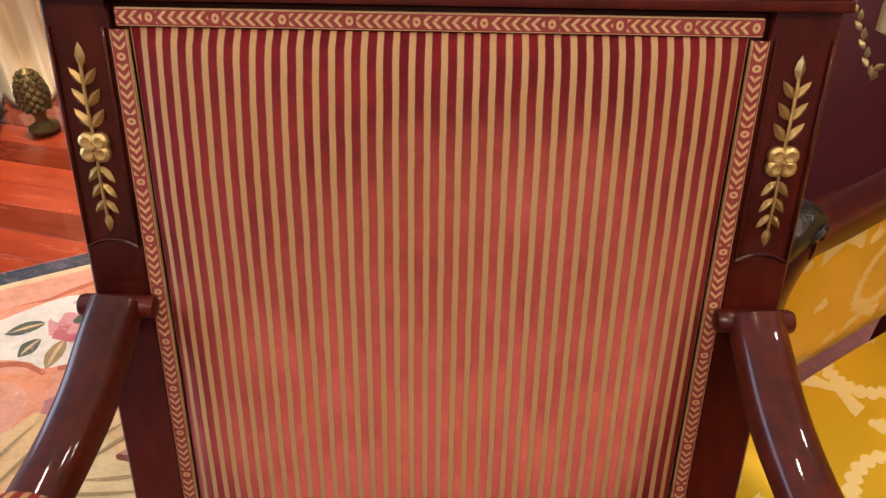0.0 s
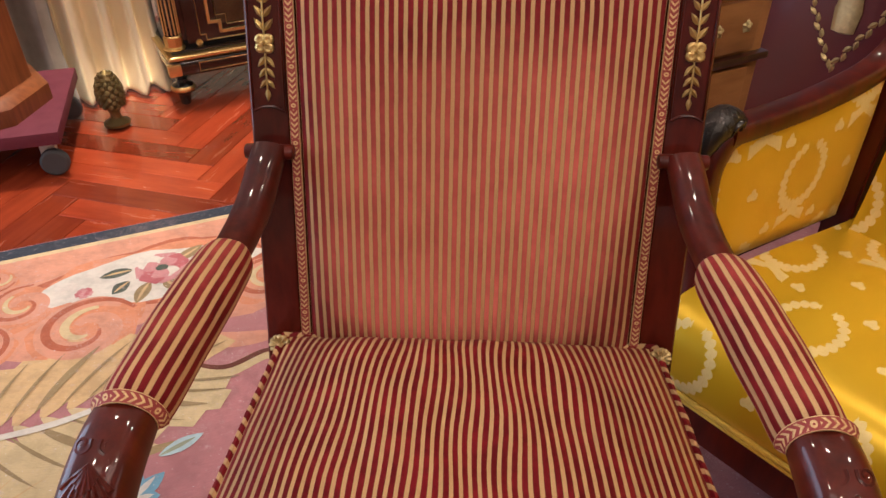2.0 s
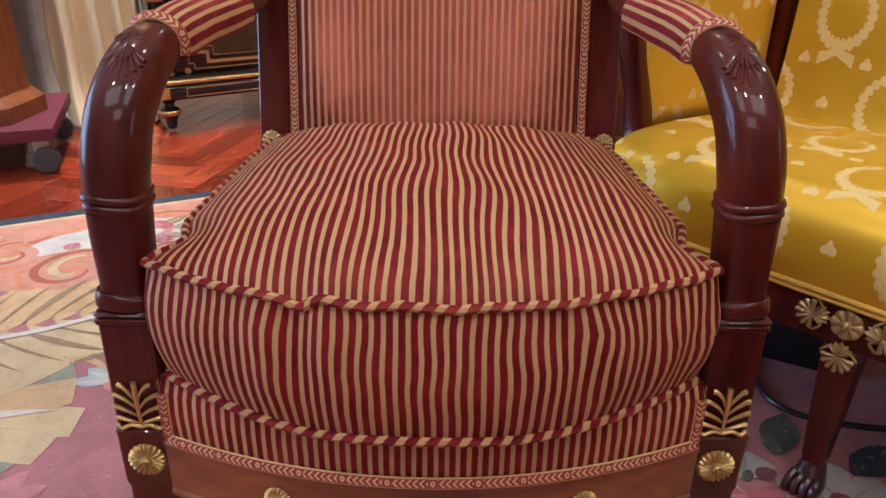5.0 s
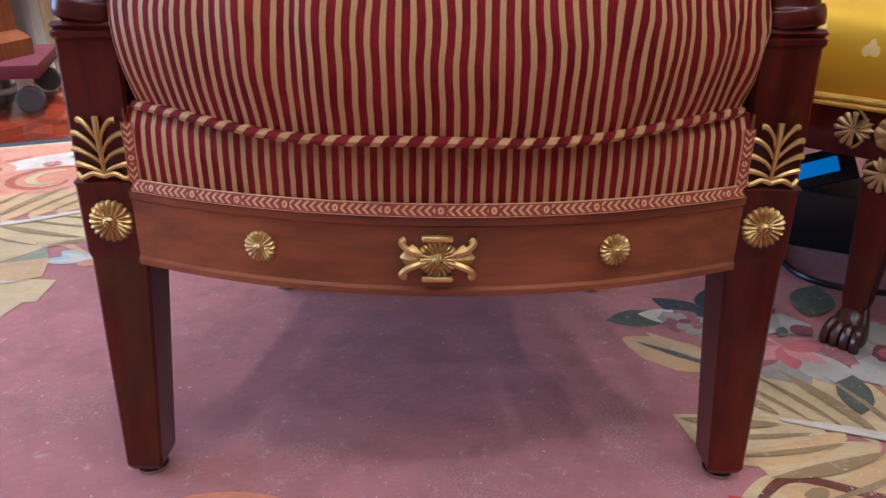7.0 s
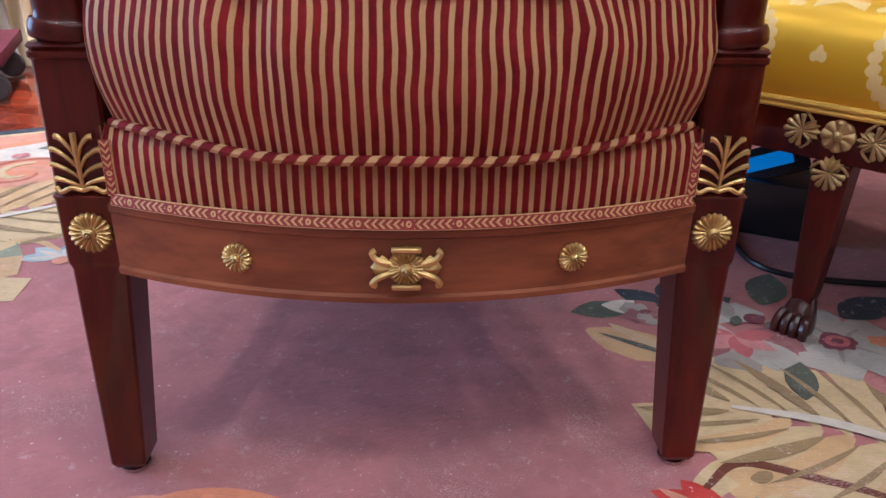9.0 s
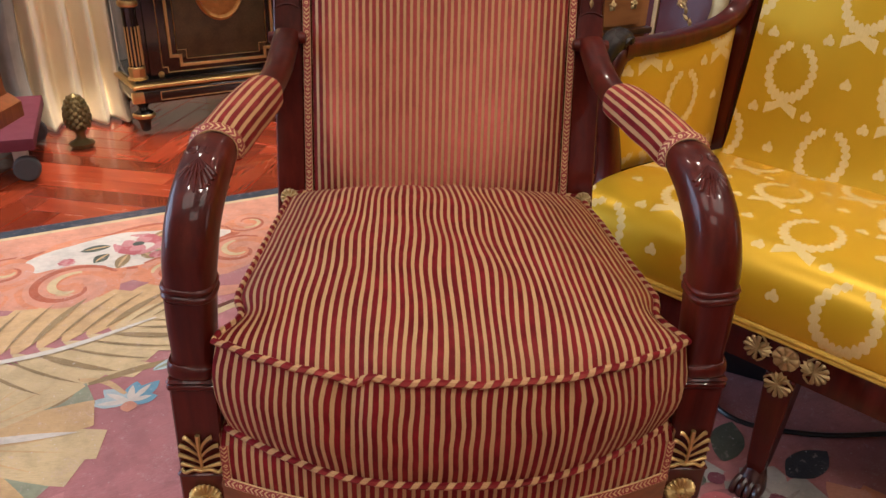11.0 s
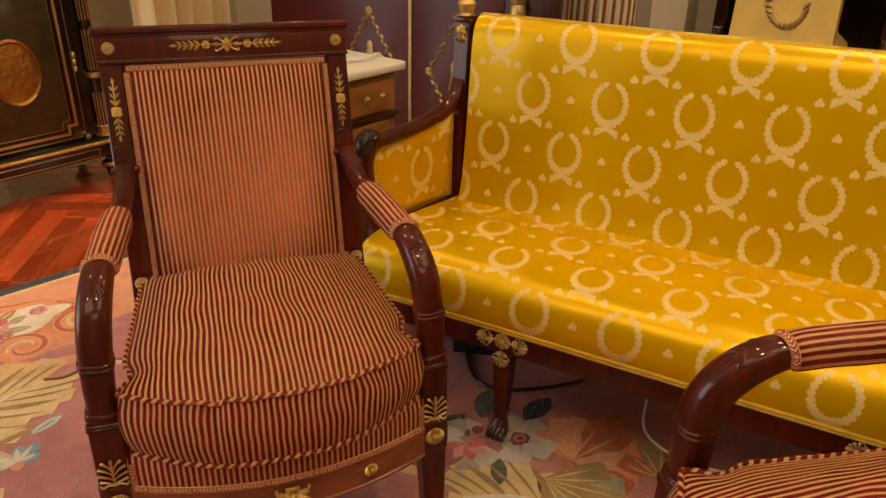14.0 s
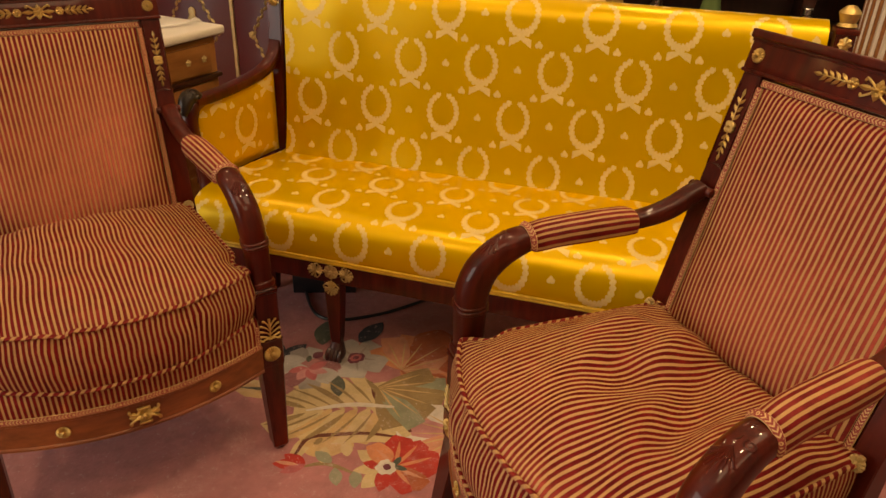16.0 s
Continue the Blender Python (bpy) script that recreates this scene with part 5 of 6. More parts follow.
def pine_cone():
    pc = empty("pine_cone", pose(-1.19, 1.935, 0), "bronze pine cone finial standing on the parquet", "ornament")
    bm = bmesh.new()
    lathe(bm, [(0.040, 0.0), (0.043, 0.004), (0.043, 0.011), (0.032, 0.016), (0.018, 0.026), (0.015, 0.04), (0.020, 0.054), (0.030, 0.066), (0.012, 0.07)], 20)
    part("base", bm, PINE, pc)
    bm = bmesh.new()
    lathe(bm, [(0.012, 0.06), (0.034, 0.075), (0.041, 0.105), (0.038, 0.135), (0.026, 0.165), (0.01, 0.185), (0.001, 0.19)], 18)
    for j in range(9):
        z = 0.075 + 0.0125 * j
        r = float(np.interp(z, [0.06, 0.075, 0.105, 0.135, 0.165, 0.185], [0.03, 0.036, 0.042, 0.039, 0.028, 0.012]))
        for k in range(10):
            a = 2 * math.pi * (k + 0.5 * (j % 2)) / 10
            lathe(bm, [(r * 0.30, -0.004), (r * 0.22, 0.004), (0.0006, 0.006)], 5, Matrix.Translation((r * math.cos(a), r * math.sin(a), z)) @ Euler((0, radians(70), a)).to_matrix().to_4x4())
    part("cone", bm, PINE, pc)


pine_cone()


def curtain(name, x0, x1, m, material, label, H=2.9, folds=5, puddle=0.08, seed=0):
    bm = bmesh.new()
    NX, NZ = 70, 30
    g = []
    for j in range(NZ + 1):
        f = j / NZ
        z = 0.004 + (H - 0.004) * f ** 1.6
        row = []
        for i in range(NX + 1):
            u = i / NX
            a = 0.05 + 0.02 * noise.noise(Vector((u * 4, z, seed)))
            y = a * math.sin(u * folds * 2 * math.pi + 0.9 * noise.noise(Vector((u * 2, z * 0.8, seed + 4)))) - puddle * max(0, 1 - z / 0.22) ** 2
            row.append(bm.verts.new((x0 + (x1 - x0) * u + 0.02 * noise.noise(Vector((z * 2, u * 3, seed + 9))), y, z)))
        g.append(row)
    for j in range(NZ):
        for i in range(NX):
            bm.faces.new((g[j][i], g[j][i + 1], g[j + 1][i + 1], g[j + 1][i]))
    ob = part(name, bm, material, m=m)
    md = ob.modifiers.new("thick", "SOLIDIFY")
    md.thickness = 0.004
    return tagged(ob, label, "curtain")


curtain("curtain", -0.10, 0.24, pose(-1.36, 2.20, 0, 0, 0, 32), CURTAIN, "cream silk curtain gathered on the floor", folds=4, seed=1)
curtain("curtain", -0.75, -0.08, pose(-1.36, 2.20, 0, 0, 0, 32), CURTAIN_GREY, "grey figured silk curtain beside the cream one", folds=5, seed=5)
curtain("curtain", 0.0, 0.6, pose(-0.3, 3.3, 0, 0, 0, 33), CURTAIN, "cream silk curtain behind the cabinet", folds=5, seed=7)


def dolly():
    do = empty("dolly", pose(-1.55, 1.72, 0, 0, 0, 20), "maroon platform dolly on grey castors", "dolly")
    bm = bmesh.new()
    box(bm, -0.32, 0.30, -0.26, 0.26, 0.105, 0.145, 0.006)
    part("platform", bm, MAROON, do, "maroon felt platform")
    for x in (-0.26, 0.24):
        for y in (-0.2, 0.2):
            bm = bmesh.new()
            box(bm, x - 0.012, x + 0.03, y - 0.018, y + 0.018, 0.05, 0.104, 0.004)
            ca = part("castor", bm, WHITE, do, "pale metal castor fork")
            bm = bmesh.new()
            lathe(bm, [(0.012, -0.014), (0.034, -0.014), (0.04, -0.009), (0.04, 0.009), (0.034, 0.014), (0.012, 0.014)], 22, Matrix.Translation((x + 0.022, y - 0.03, 0.040)) @ Matrix.Rotation(radians(90), 4, "X"))
            part("wheel", bm, RUBBER, ca, "grey rubber wheel")
    pd = empty("pedestal", pose(-1.55, 1.72, 0.145, 0, 0, 20), "eight-sided chestnut pedestal standing on the dolly", "pedestal")
    bm = bmesh.new()
    lathe(bm, [(0.222, 0.077), (0.22, 0.1), (0.20, 0.9)], 8)
    pw = wood("pedestal_wood", (0.12, 0.03, 0.01), (0.28, 0.09, 0.03), 0.35, 0.3)
    part("shaft", bm, pw, pd)
    bm = bmesh.new()
    lathe(bm, [(0.26, 0.0), (0.26, 0.05), (0.245, 0.065), (0.225, 0.076)], 8)
    part("base", bm, pw, pd)
    bm = bmesh.new()
    lathe(bm, [(0.205, 0.901), (0.23, 0.95), (0.23, 1.0)], 8)
    part("cap", bm, pw, pd)


dolly()

# small chest with a marble top behind the armchair
TAB = pose(0.502, 0.985, 0, 0, 0, 32)


def chest():
    ct = empty("chest", TAB, "chestnut chest with white marble top behind the sofa arm", "chest")
    bm = bmesh.new()
    box(bm, -0.52, -0.012, 0.012, 0.24, 0.03, 0.738, 0.004)
    part("body", bm, TABLEWOOD, ct)
    bm = bmesh.new()
    box(bm, -0.55, 0.015, -0.012, 0.26, 0.745, 0.772, 0.010, 3)
    part("top", bm, MARBLE, ct, "white marble top with rounded edge")
    for z0, z1 in ((0.64, 0.725), (0.36, 0.61), (0.07, 0.33)):
        bm = bmesh.new()
        box(bm, -0.47, -0.045, 0.002, 0.014, z0, z1, 0.004)
        dr = part("drawer", bm, TABLEWOOD, ct)
        for x in (-0.14, -0.075) if z0 > 0.6 else (-0.08,):
            bm = bmesh.new()
            flower(bm, 0, 0, 0.012, 5)
            part("handle", bm, GILT_DULL, dr, "small gilt handle", m=pose(x, 0.001, (z0 + z1) / 2))
    bm = bmesh.new()
    box(bm, -0.525, -0.006, -0.002, 0.245, 0.618, 0.632, 0.004)
    part("moulding", bm, DARKWOOD, ct)
    for x in (-0.49, -0.05):
        for y in (0.04, 0.21):
            bm = bmesh.new()
            box(bm, x - 0.02, x + 0.02, y - 0.02, y + 0.02, 0.0, 0.03, 0.003)
            part("foot", bm, TABLEWOOD, ct)


chest()
bm = bmesh.new()
c_, s_ = math.cos(radians(32)), math.sin(radians(32))
T_ = lambda x, y, z: (0.502 + c_ * x - s_ * y, 0.985 + s_ * x + c_ * y, z)
tube(bm, [T_(-0.2, 0.12, 0.778), T_(-0.08, 0.06, 0.781), T_(0.0, 0.08, 0.777), T_(0.028, 0.07, 0.70), T_(0.035, 0.09, 0.5), T_(0.05, 0.08, 0.2), T_(0.06, 0.1, 0.006), T_(0.2, 0.2, 0.005)], 0.005, 8, 8)
tagged(part("cable", bm, WHITE), "white power cable hanging from the chest", "cable")

# crimson panelled screen behind the sofa
SCR = pose(0, 0, 0, 0, 0, -48.0)


def screen():
    sc = empty("panelled_screen", SCR, "crimson lacquered panels with gilt garlands and classical reliefs", "screen")
    n0 = 1.66
    edges = [(-1.42, -0.75), (-0.735, -0.36)]
    for a, b in edges:
        bm = bmesh.new()
        box(bm, a, b, n0, n0 + 0.03, 0.0, 2.0, 0.004)
        pn = part("panel", bm, REDPANEL, sc, "crimson lacquer panel")
        bm = bmesh.new()
        c = -0.93 if b < -0.74 else -0.545
        hw, hh = (0.115, 0.20) if b < -0.74 else (0.115, 0.20)
        zc = 0.60
        for (x0, z0), (x1, z1) in (((c - hw, zc), (c, zc + hh)), ((c, zc + hh), (c + hw, zc)), ((c + hw, zc), (c, zc - hh)), ((c, zc - hh), (c - hw, zc))):
            ang = math.degrees(math.atan2(x1 - x0, z1 - z0))
            for k in range(12):
                f = k / 12
                leaf(bm, x0 + (x1 - x0) * f, z0 + (z1 - z0) * f, ang + (-1) ** k * 18, 0.026, 0.014, 0.006)
        for x, z in ((c - hw, zc), (c + hw, zc), (c, zc + hh)):
            flower(bm, x, z, 0.018, 6)
        part("garland", bm, GILT_DULL, pn, "gilt diamond-shaped garland", m=pose(0, n0 - 0.001, 0))
        # draped classical figure kept as a plain low relief
        bm = bmesh.new()
        lathe(bm, [(0.004, -0.115), (0.022, -0.11), (0.026, -0.06), (0.019, -0.01), (0.021, 0.03), (0.011, 0.05), (0.013, 0.062), (0.011, 0.078), (0.002, 0.084)], 12, Matrix.Diagonal((1.25, 0.35, 1, 1)))
        part("relief", bm, GILT_DULL, pn, "gilt draped statue relief", m=pose(c + 0.005, n0 - 0.004, zc + 0.005))
    bm = bmesh.new()
    box(bm, -0.75, -0.735, n0 - 0.006, n0 + 0.03, 0.0, 2.0, 0.003)
    part("gilt_strip", bm, GILT_DULL, sc, "narrow gilt strip between panels")
    bm = bmesh.new()
    box(bm, -0.36, -0.16, n0, n0 + 0.05, 0, 2.0, 0.005)
    part("end_panel", bm, DARKWOOD, sc)
    bm = bmesh.new()
    tube(bm, [(-0.30, n0 - 0.02, z) for z in (0.0, 0.8, 0.9, 1.3)], lambda t: 0.03 - 0.012 * math.sin(t * 9) ** 2, 12, 8)
    part("carving", bm, GILT, sc, "carved gilt upright")
    return sc


screen()

# fluted pilaster, stone pedestal and dark shelves further off
FAR = pose(0, 0, 0, 0, 0, -48.0)


def pilaster(s, n):
    pi = empty("pilaster", FAR @ pose(s, n, 0), "fluted cream and brown column by the wall", "column")
    bm = bmesh.new()
    seg = 96
    rings = []
    for z, r in ((0.0, 0.15), (2.9, 0.14)):
        rings.append([(r * (1 - 0.07 * abs(math.sin(12 * math.pi * 2 * i / seg / 1.0)) ) * math.cos(2 * math.pi * i / seg), r * (1 - 0.07 * abs(math.sin(12 * math.pi * 2 * i / seg))) * math.sin(2 * math.pi * i / seg), z) for i in range(seg)])
    loft(bm, rings)
    bmesh.ops.recalc_face_normals(bm, faces=bm.faces)
    part("shaft", bm, MARBLE, pi)
    for k in range(24):
        a = 2 * math.pi * (k + 0.5) / 24
        bm = bmesh.new()
        tube(bm, [(0.141 * math.cos(a), 0.141 * math.sin(a), z) for z in (0.0, 1.0, 2.0, 2.85)], 0.0075, 6, 1)
        part("flute", bm, TABLEWOOD, pi)
    return pi


pilaster(-0.21, 2.30)
pilaster(1.78, 2.35)
bm = bmesh.new()
box(bm, 0.0, 0.14, 2.28, 2.5, 0, 2.9, 0.004)
tagged(part("pillar", bm, MARBLE, m=FAR), "pale square marble pillar by the shelves", "pillar")


def stone_pedestal():
    sp = empty("stone_pedestal", FAR @ pose(0.515, 2.1, 0), "square yellow marble pedestal with stepped plinth", "pedestal")
    bm = bmesh.new()
    loft(bm, [[(a * w, b * w, z) for a, b in ((-1, -1), (1, -1), (1, 1), (-1, 1))] for z, w in ((0, 0.205), (0.735, 0.205), (0.755, 0.20), (0.79, 0.165), (0.80, 0.16), (1.6, 0.14))])
    bmesh.ops.recalc_face_normals(bm, faces=bm.faces)
    part("block", bm, plain("yellow_marble", (0.62, 0.42, 0.11), 0.35, vary=0.3, scale=18, bumpy=0.05), sp)
    bm = bmesh.new()
    for k in range(14):
        a = math.pi * (k / 13)
        leaf(bm, -0.07 * math.cos(a), 0.92 - 0.07 * math.sin(a), 90 - math.degrees(a) * 0 + k * 10, 0.03, 0.02, 0.01)
    part("wreath", bm, GILT_DULL, sp, "carved wreath", m=pose(0, -0.158, 0))


stone_pedestal()


def shelves():
    sh = empty("shelf_unit", FAR @ pose(0.2, 2.55, 0), "tall dark mahogany shelf unit against the wall", "shelf")
    bm = bmesh.new()
    box(bm, 0.0, 2.6, 0.28, 0.30, 0, 2.6, 0.002)
    part("back", bm, DARKWOOD, sh)
    for x in (0.0, 0.62, 1.24, 1.9, 2.57):
        bm = bmesh.new()
        box(bm, x, x + 0.05, 0, 0.278, 0, 2.6, 0.003)
        part("upright", bm, DARKWOOD, sh)
    for z in (0.1, 0.62, 0.9, 1.3, 1.7, 2.1, 2.5):
        for x in (0.0, 0.62, 1.24, 1.9):
            bm = bmesh.new()
            box(bm, x + 0.052, x + 0.618 if x < 1.8 else 2.568, 0.01, 0.278, z, z + 0.025, 0.002)
            part("shelf", bm, DARKWOOD, sh)
    for x in (0.025, 0.645, 1.265, 1.925):
        bm = bmesh.new()
        lathe(bm, [(0.022, 0.0), (0.024, 0.008), (0.018, 0.012), (0.018, 0.03), (0.024, 0.034), (0.022, 0.04)], 14, Matrix.Translation((x, -0.012, 0.70)))
        part("knob", bm, STEEL, sh, "pale metal capital")
    bm = bmesh.new()
    lathe(bm, [(0.045, 0.0), (0.05, 0.02), (0.03, 0.12), (0.02, 0.22), (0.022, 0.3)], 12, Matrix.Diagonal((1, 0.5, 1, 1)))
    tagged(part("cloth", bm, GREEN, m=FAR @ pose(1.08, 2.6, 0.646)), "green cloth tassel on a dark shelf", "cloth")


shelves()

# wall behind: veined marble dado over plaster, on the line of the cabinet
dado = slab("wall_panelled", -3.2, 2.0, 0.0, 0.12, -0.024, CEIL, PLASTER, "warm plaster wall behind the curtains", pose(-0.9, 3.5, 0, 0, 0, 33))
for k, (x0, x1) in enumerate(((-0.25, 0.05), (0.2, 0.5), (0.65, 0.95), (1.1, 1.4))):
    bm = bmesh.new()
    box(bm, x0, x1, -0.03, -0.002, 0.1, 1.6, 0.006)
    part("wall_panel", bm, STONE, dado, "veined red and yellow marble panel")

# things under the sofa
bx = empty("equipment_box", SOFA @ pose(-0.02, 0.92, 0, 0, 0, 20), "small black device with a lit blue screen", "device")
bm = bmesh.new()
box(bm, -0.10, 0.10, -0.07, 0.08, 0.0, 0.10, 0.006)
part("case", bm, BLACK, bx)
blue, n_, l_, b_ = mat("blue_screen", 0.3)
b_.inputs["Base Color"].default_value = (0.02, 0.1, 0.25, 1)
b_.inputs["Emission Color"].default_value = (0.08, 0.42, 1.0, 1)
b_.inputs["Emission Strength"].default_value = 0.3
bm = bmesh.new()
box(bm, -0.045, 0.045, -0.013, 0.013, 0.0, 0.006, 0.002)
part("display", bm, blue, bx, "glowing blue display", m=pose(-0.02, -0.035, 0.128, 62, -24, 0))
bm = bmesh.new()
box(bm, -0.07, 0.07, -0.03, 0.03, -0.012, -0.001, 0.003)
part("lid", bm, BLACK, bx, "tilted black lid", m=pose(-0.02, -0.035, 0.128, 62, -24, 0))
bm = bmesh.new()
tube(bm, [(x, y, z) for x, y, z in ((0.45, 0.95, 0.2), (0.47, 0.85, 0.05), (0.49, 0.76, 0.005), (0.56, 0.70, 0.005), (0.66, 0.69, 0.005), (0.78, 0.74, 0.005), (0.9, 0.9, 0.005))], 0.0035, 8, 8)
tagged(part("cable", bm, WHITE, m=SOFA), "thin white cable lying on the rug under the sofa", "cable")
bm = bmesh.new()
tube(bm, [(-0.1, 0.9, 0.006), (0.05, 0.72, 0.005), (0.2, 0.78, 0.005), (0.35, 0.95, 0.006)], 0.005, 8, 8)
tagged(part("cable", bm, BLACK, m=SOFA), "black cable lying on the rug under the sofa", "cable")

# ---- rug ----
RUGA = 26.2
RUG = pose(0, 0, 0, 0, 0, RUGA)
FIELD = rug_wool("rug_mauve", (0.48, 0.200, 0.205), 0.3)
# two darkened ivories and a darkened pink carry the sofa's shade in their colour
WOOL = {
    "navy": rug_wool("rug_navy", (0.035, 0.04, 0.055)), "peach": rug_wool("rug_peach", (0.654, 0.300, 0.197)), "orange": rug_wool("rug_orange", (0.667, 0.261, 0.138)),
    "rust": rug_wool("rug_rust", (0.450, 0.125, 0.062)), "cream": rug_wool("rug_cream", (0.638, 0.484, 0.270)), "white": rug_wool("rug_ivory", (0.70, 0.63, 0.55)),
    "tan": rug_wool("rug_tan", (0.632, 0.420, 0.210)), "olive": rug_wool("rug_olive", (0.330, 0.230, 0.113)), "green": rug_wool("rug_green", (0.094, 0.106, 0.081)),
    "sage": rug_wool("rug_sage", (0.312, 0.325, 0.225)), "pink": rug_wool("rug_pink", (0.585, 0.261, 0.261)), "rose": rug_wool("rug_rose", (0.500, 0.138, 0.150)),
    "red": rug_wool("rug_red", (0.516, 0.050, 0.040)), "blue": rug_wool("rug_blue", (0.200, 0.375, 0.500)), "sky": rug_wool("rug_sky", (0.446, 0.552, 0.585)), "ivory_dim": rug_wool("rug_ivory_dim", (0.46, 0.43, 0.40)), "ivory_shade": rug_wool("rug_ivory_shade", (0.36, 0.32, 0.29)), "pink_shade": rug_wool("rug_pink_shade", (0.30, 0.12, 0.13)), "plum": rug_wool("rug_plum", (0.188, 0.050, 0.075)), "brown": rug_wool("rug_brown", (0.16, 0.05, 0.03)),
}
WKEYS = list(WOOL)
bm = bmesh.new()
box(bm, -2.8, 2.8, -2.6, 1.594, -0.022, 0.0, 0.003)
rug = tagged(part("rug", bm, FIELD, m=RUG), "mauve flat-woven rug with flower and leaf scroll border", "rug")


class Motif:
    """A woven figure lying in the rug's surface; later shapes lie over earlier ones."""
    count = 0

    def __init__(self):
        self.bm, self.n = bmesh.new(), 0
        Motif.count += 1
        self.low = 0.00002 * (Motif.count % 2)

    def level(self, lift):
        self.n += 1
        return 0.0002 + 0.000171 * lift + 0.00004 * self.n + self.low

    def poly(self, pts, wool, lift=1):
        z = self.level(lift)
        vs = [self.bm.verts.new((x, y, z)) for x, y in pts]
        c = self.bm.verts.new((sum(p[0] for p in pts) / len(pts), sum(p[1] for p in pts) / len(pts), z))
        self.faces([(c, vs[k], vs[(k + 1) % len(vs)]) for k in range(len(vs))], wool)

    def band(self, left, right, wool, lift=1):
        z = self.level(lift)
        L = [self.bm.verts.new((x, y, z)) for x, y in left]
        R = [self.bm.verts.new((x, y, z)) for x, y in right]
        self.faces([(L[k], R[k], R[k + 1], L[k + 1]) for k in range(len(L) - 1)], wool)

    def faces(self, quads, wool):
        for q in quads:
            f = self.bm.faces.new(q)
            f.material_index = WKEYS.index(wool)
            f.normal_update()
            if f.normal.z < 0:
                f.normal_flip()

    def petal(self, x, y, ang, length, wide, wool, lift=1, curve=0.0, blunt=0.0):
        """A leaf from its base; ang in degrees, 0 along +x; curve bends it sideways."""
        a = radians(ang)
        L, R = [], []
        for k in range(11):
            f = k / 10
            w = wide / 2 * (math.sin(math.pi * min(1, f * (1 - 0.28 * blunt) + 0.02)) ** 0.75)
            w *= 1 + 0.10 * noise.noise(Vector((x * 40 + f * 6, y * 40, ang)))
            b = curve * length * f * f
            px, py = f * length, b
            L.append((x + px * math.cos(a) - (py + w) * math.sin(a), y + px * math.sin(a) + (py + w) * math.cos(a)))
            R.append((x + px * math.cos(a) - (py - w) * math.sin(a), y + px * math.sin(a) + (py - w) * math.cos(a)))
        self.band(L, R, wool, lift)

    def blob(self, x, y, rx, ry, ang, wool, lift=1, rough=0.15, lobes=0, n=40):
        a = radians(ang)
        pts = []
        for k in range(n):
            t = 2 * math.pi * k / n
            r = 1 + rough * noise.noise(Vector((math.cos(t) * 1.6 + x * 9, math.sin(t) * 1.6 + y * 9, rx * 40)))
            if lobes:
                r *= 0.88 + 0.12 * abs(math.cos(lobes * t / 2))
            u, v = rx * r * math.cos(t), ry * r * math.sin(t)
            pts.append((x + u * math.cos(a) - v * math.sin(a), y + u * math.sin(a) + v * math.cos(a)))
        self.poly(pts, wool, lift)

    def curl(self, pts, wide, wool, lift=1):
        """A tapering band along a smooth line."""
        path = smoothpath(pts, 7)
        L, R = [], []
        for i, p in enumerate(path):
            t = path[min(len(path) - 1, i + 1)] - path[max(0, i - 1)]
            t = t / (np.hypot(*t) + 1e-9)
            w = wide / 2 * (0.25 + 0.75 * math.sin(math.pi * (0.12 + 0.83 * i / (len(path) - 1))))
            L.append((p[0] - t[1] * w, p[1] + t[0] * w))
            R.append((p[0] + t[1] * w, p[1] - t[0] * w))
        self.band(L, R, wool, lift)

    def scroll(self, x, y, r, a0, turns, wide, wool, lift=1, flip=1):
        self.curl([(x + r * (1 - 0.72 * k / 12) * math.cos(radians(a0) + flip * turns * 2 * math.pi * k / 12), y + r * (1 - 0.72 * k / 12) * math.sin(radians(a0) + flip * turns * 2 * math.pi * k / 12)) for k in range(13)], wide, wool, lift)

    def fan(self, x, y, ang, length, spread, n, wools, lift=1, wide=0.2, rib="cream"):
        for i in range(n):
            a = ang + spread * (i / (n - 1) - 0.5)
            ll = length * (0.8 + 0.25 * math.cos(radians(a - ang) * 1.2) + 0.05 * math.sin(i * 2.1))
            self.petal(x, y, a, ll, length * wide * 1.25, wools[i % len(wools)], lift + i % 2, 0.05 * (1 if a > ang else -1), 1.2)
            self.petal(x, y, a + spread / n / 2, ll * 0.85, 0.005, "tan", lift + 3)

    def palm(self, x0, y0, x1, y1, wide, n, wools, rib, lift=1, vein="rose"):
        """A broad leaf: blunt side lobes close together along a rib, parted by thin veins."""
        dx, dy = x1 - x0, y1 - y0
        L = math.hypot(dx, dy)
        a = math.degrees(math.atan2(dy, dx))
        for i in range(n):
            f = i / n
            px, py = x0 + dx * f, y0 + dy * f
            w = wide * (0.45 + 0.62 * math.sin(math.pi * (0.2 + 0.65 * f)))
            for sg in (-1, 1):
                aa = a + sg * (78 - 50 * f)
                ll = w * (0.62 + 0.06 * math.sin(i * 2.3 + sg))
                self.petal(px, py, aa, ll, L / n * (1.9 if sg > 0 else 1.3), wools[(i * 2 + (sg > 0)) % len(wools)], lift, -0.14 * sg, 1.2)
        self.petal(x1 - dx * 0.2, y1 - dy * 0.2, a, L * 0.34, wide * 0.36, wools[0], lift, 0, 1.2)
        for i in range(n):
            f = (i + 0.5) / n
            px, py = x0 + dx * f, y0 + dy * f
            w = wide * (0.45 + 0.62 * math.sin(math.pi * (0.2 + 0.65 * f)))
            for sg in (-1, 1):
                aa = a + sg * (75 - 50 * f)
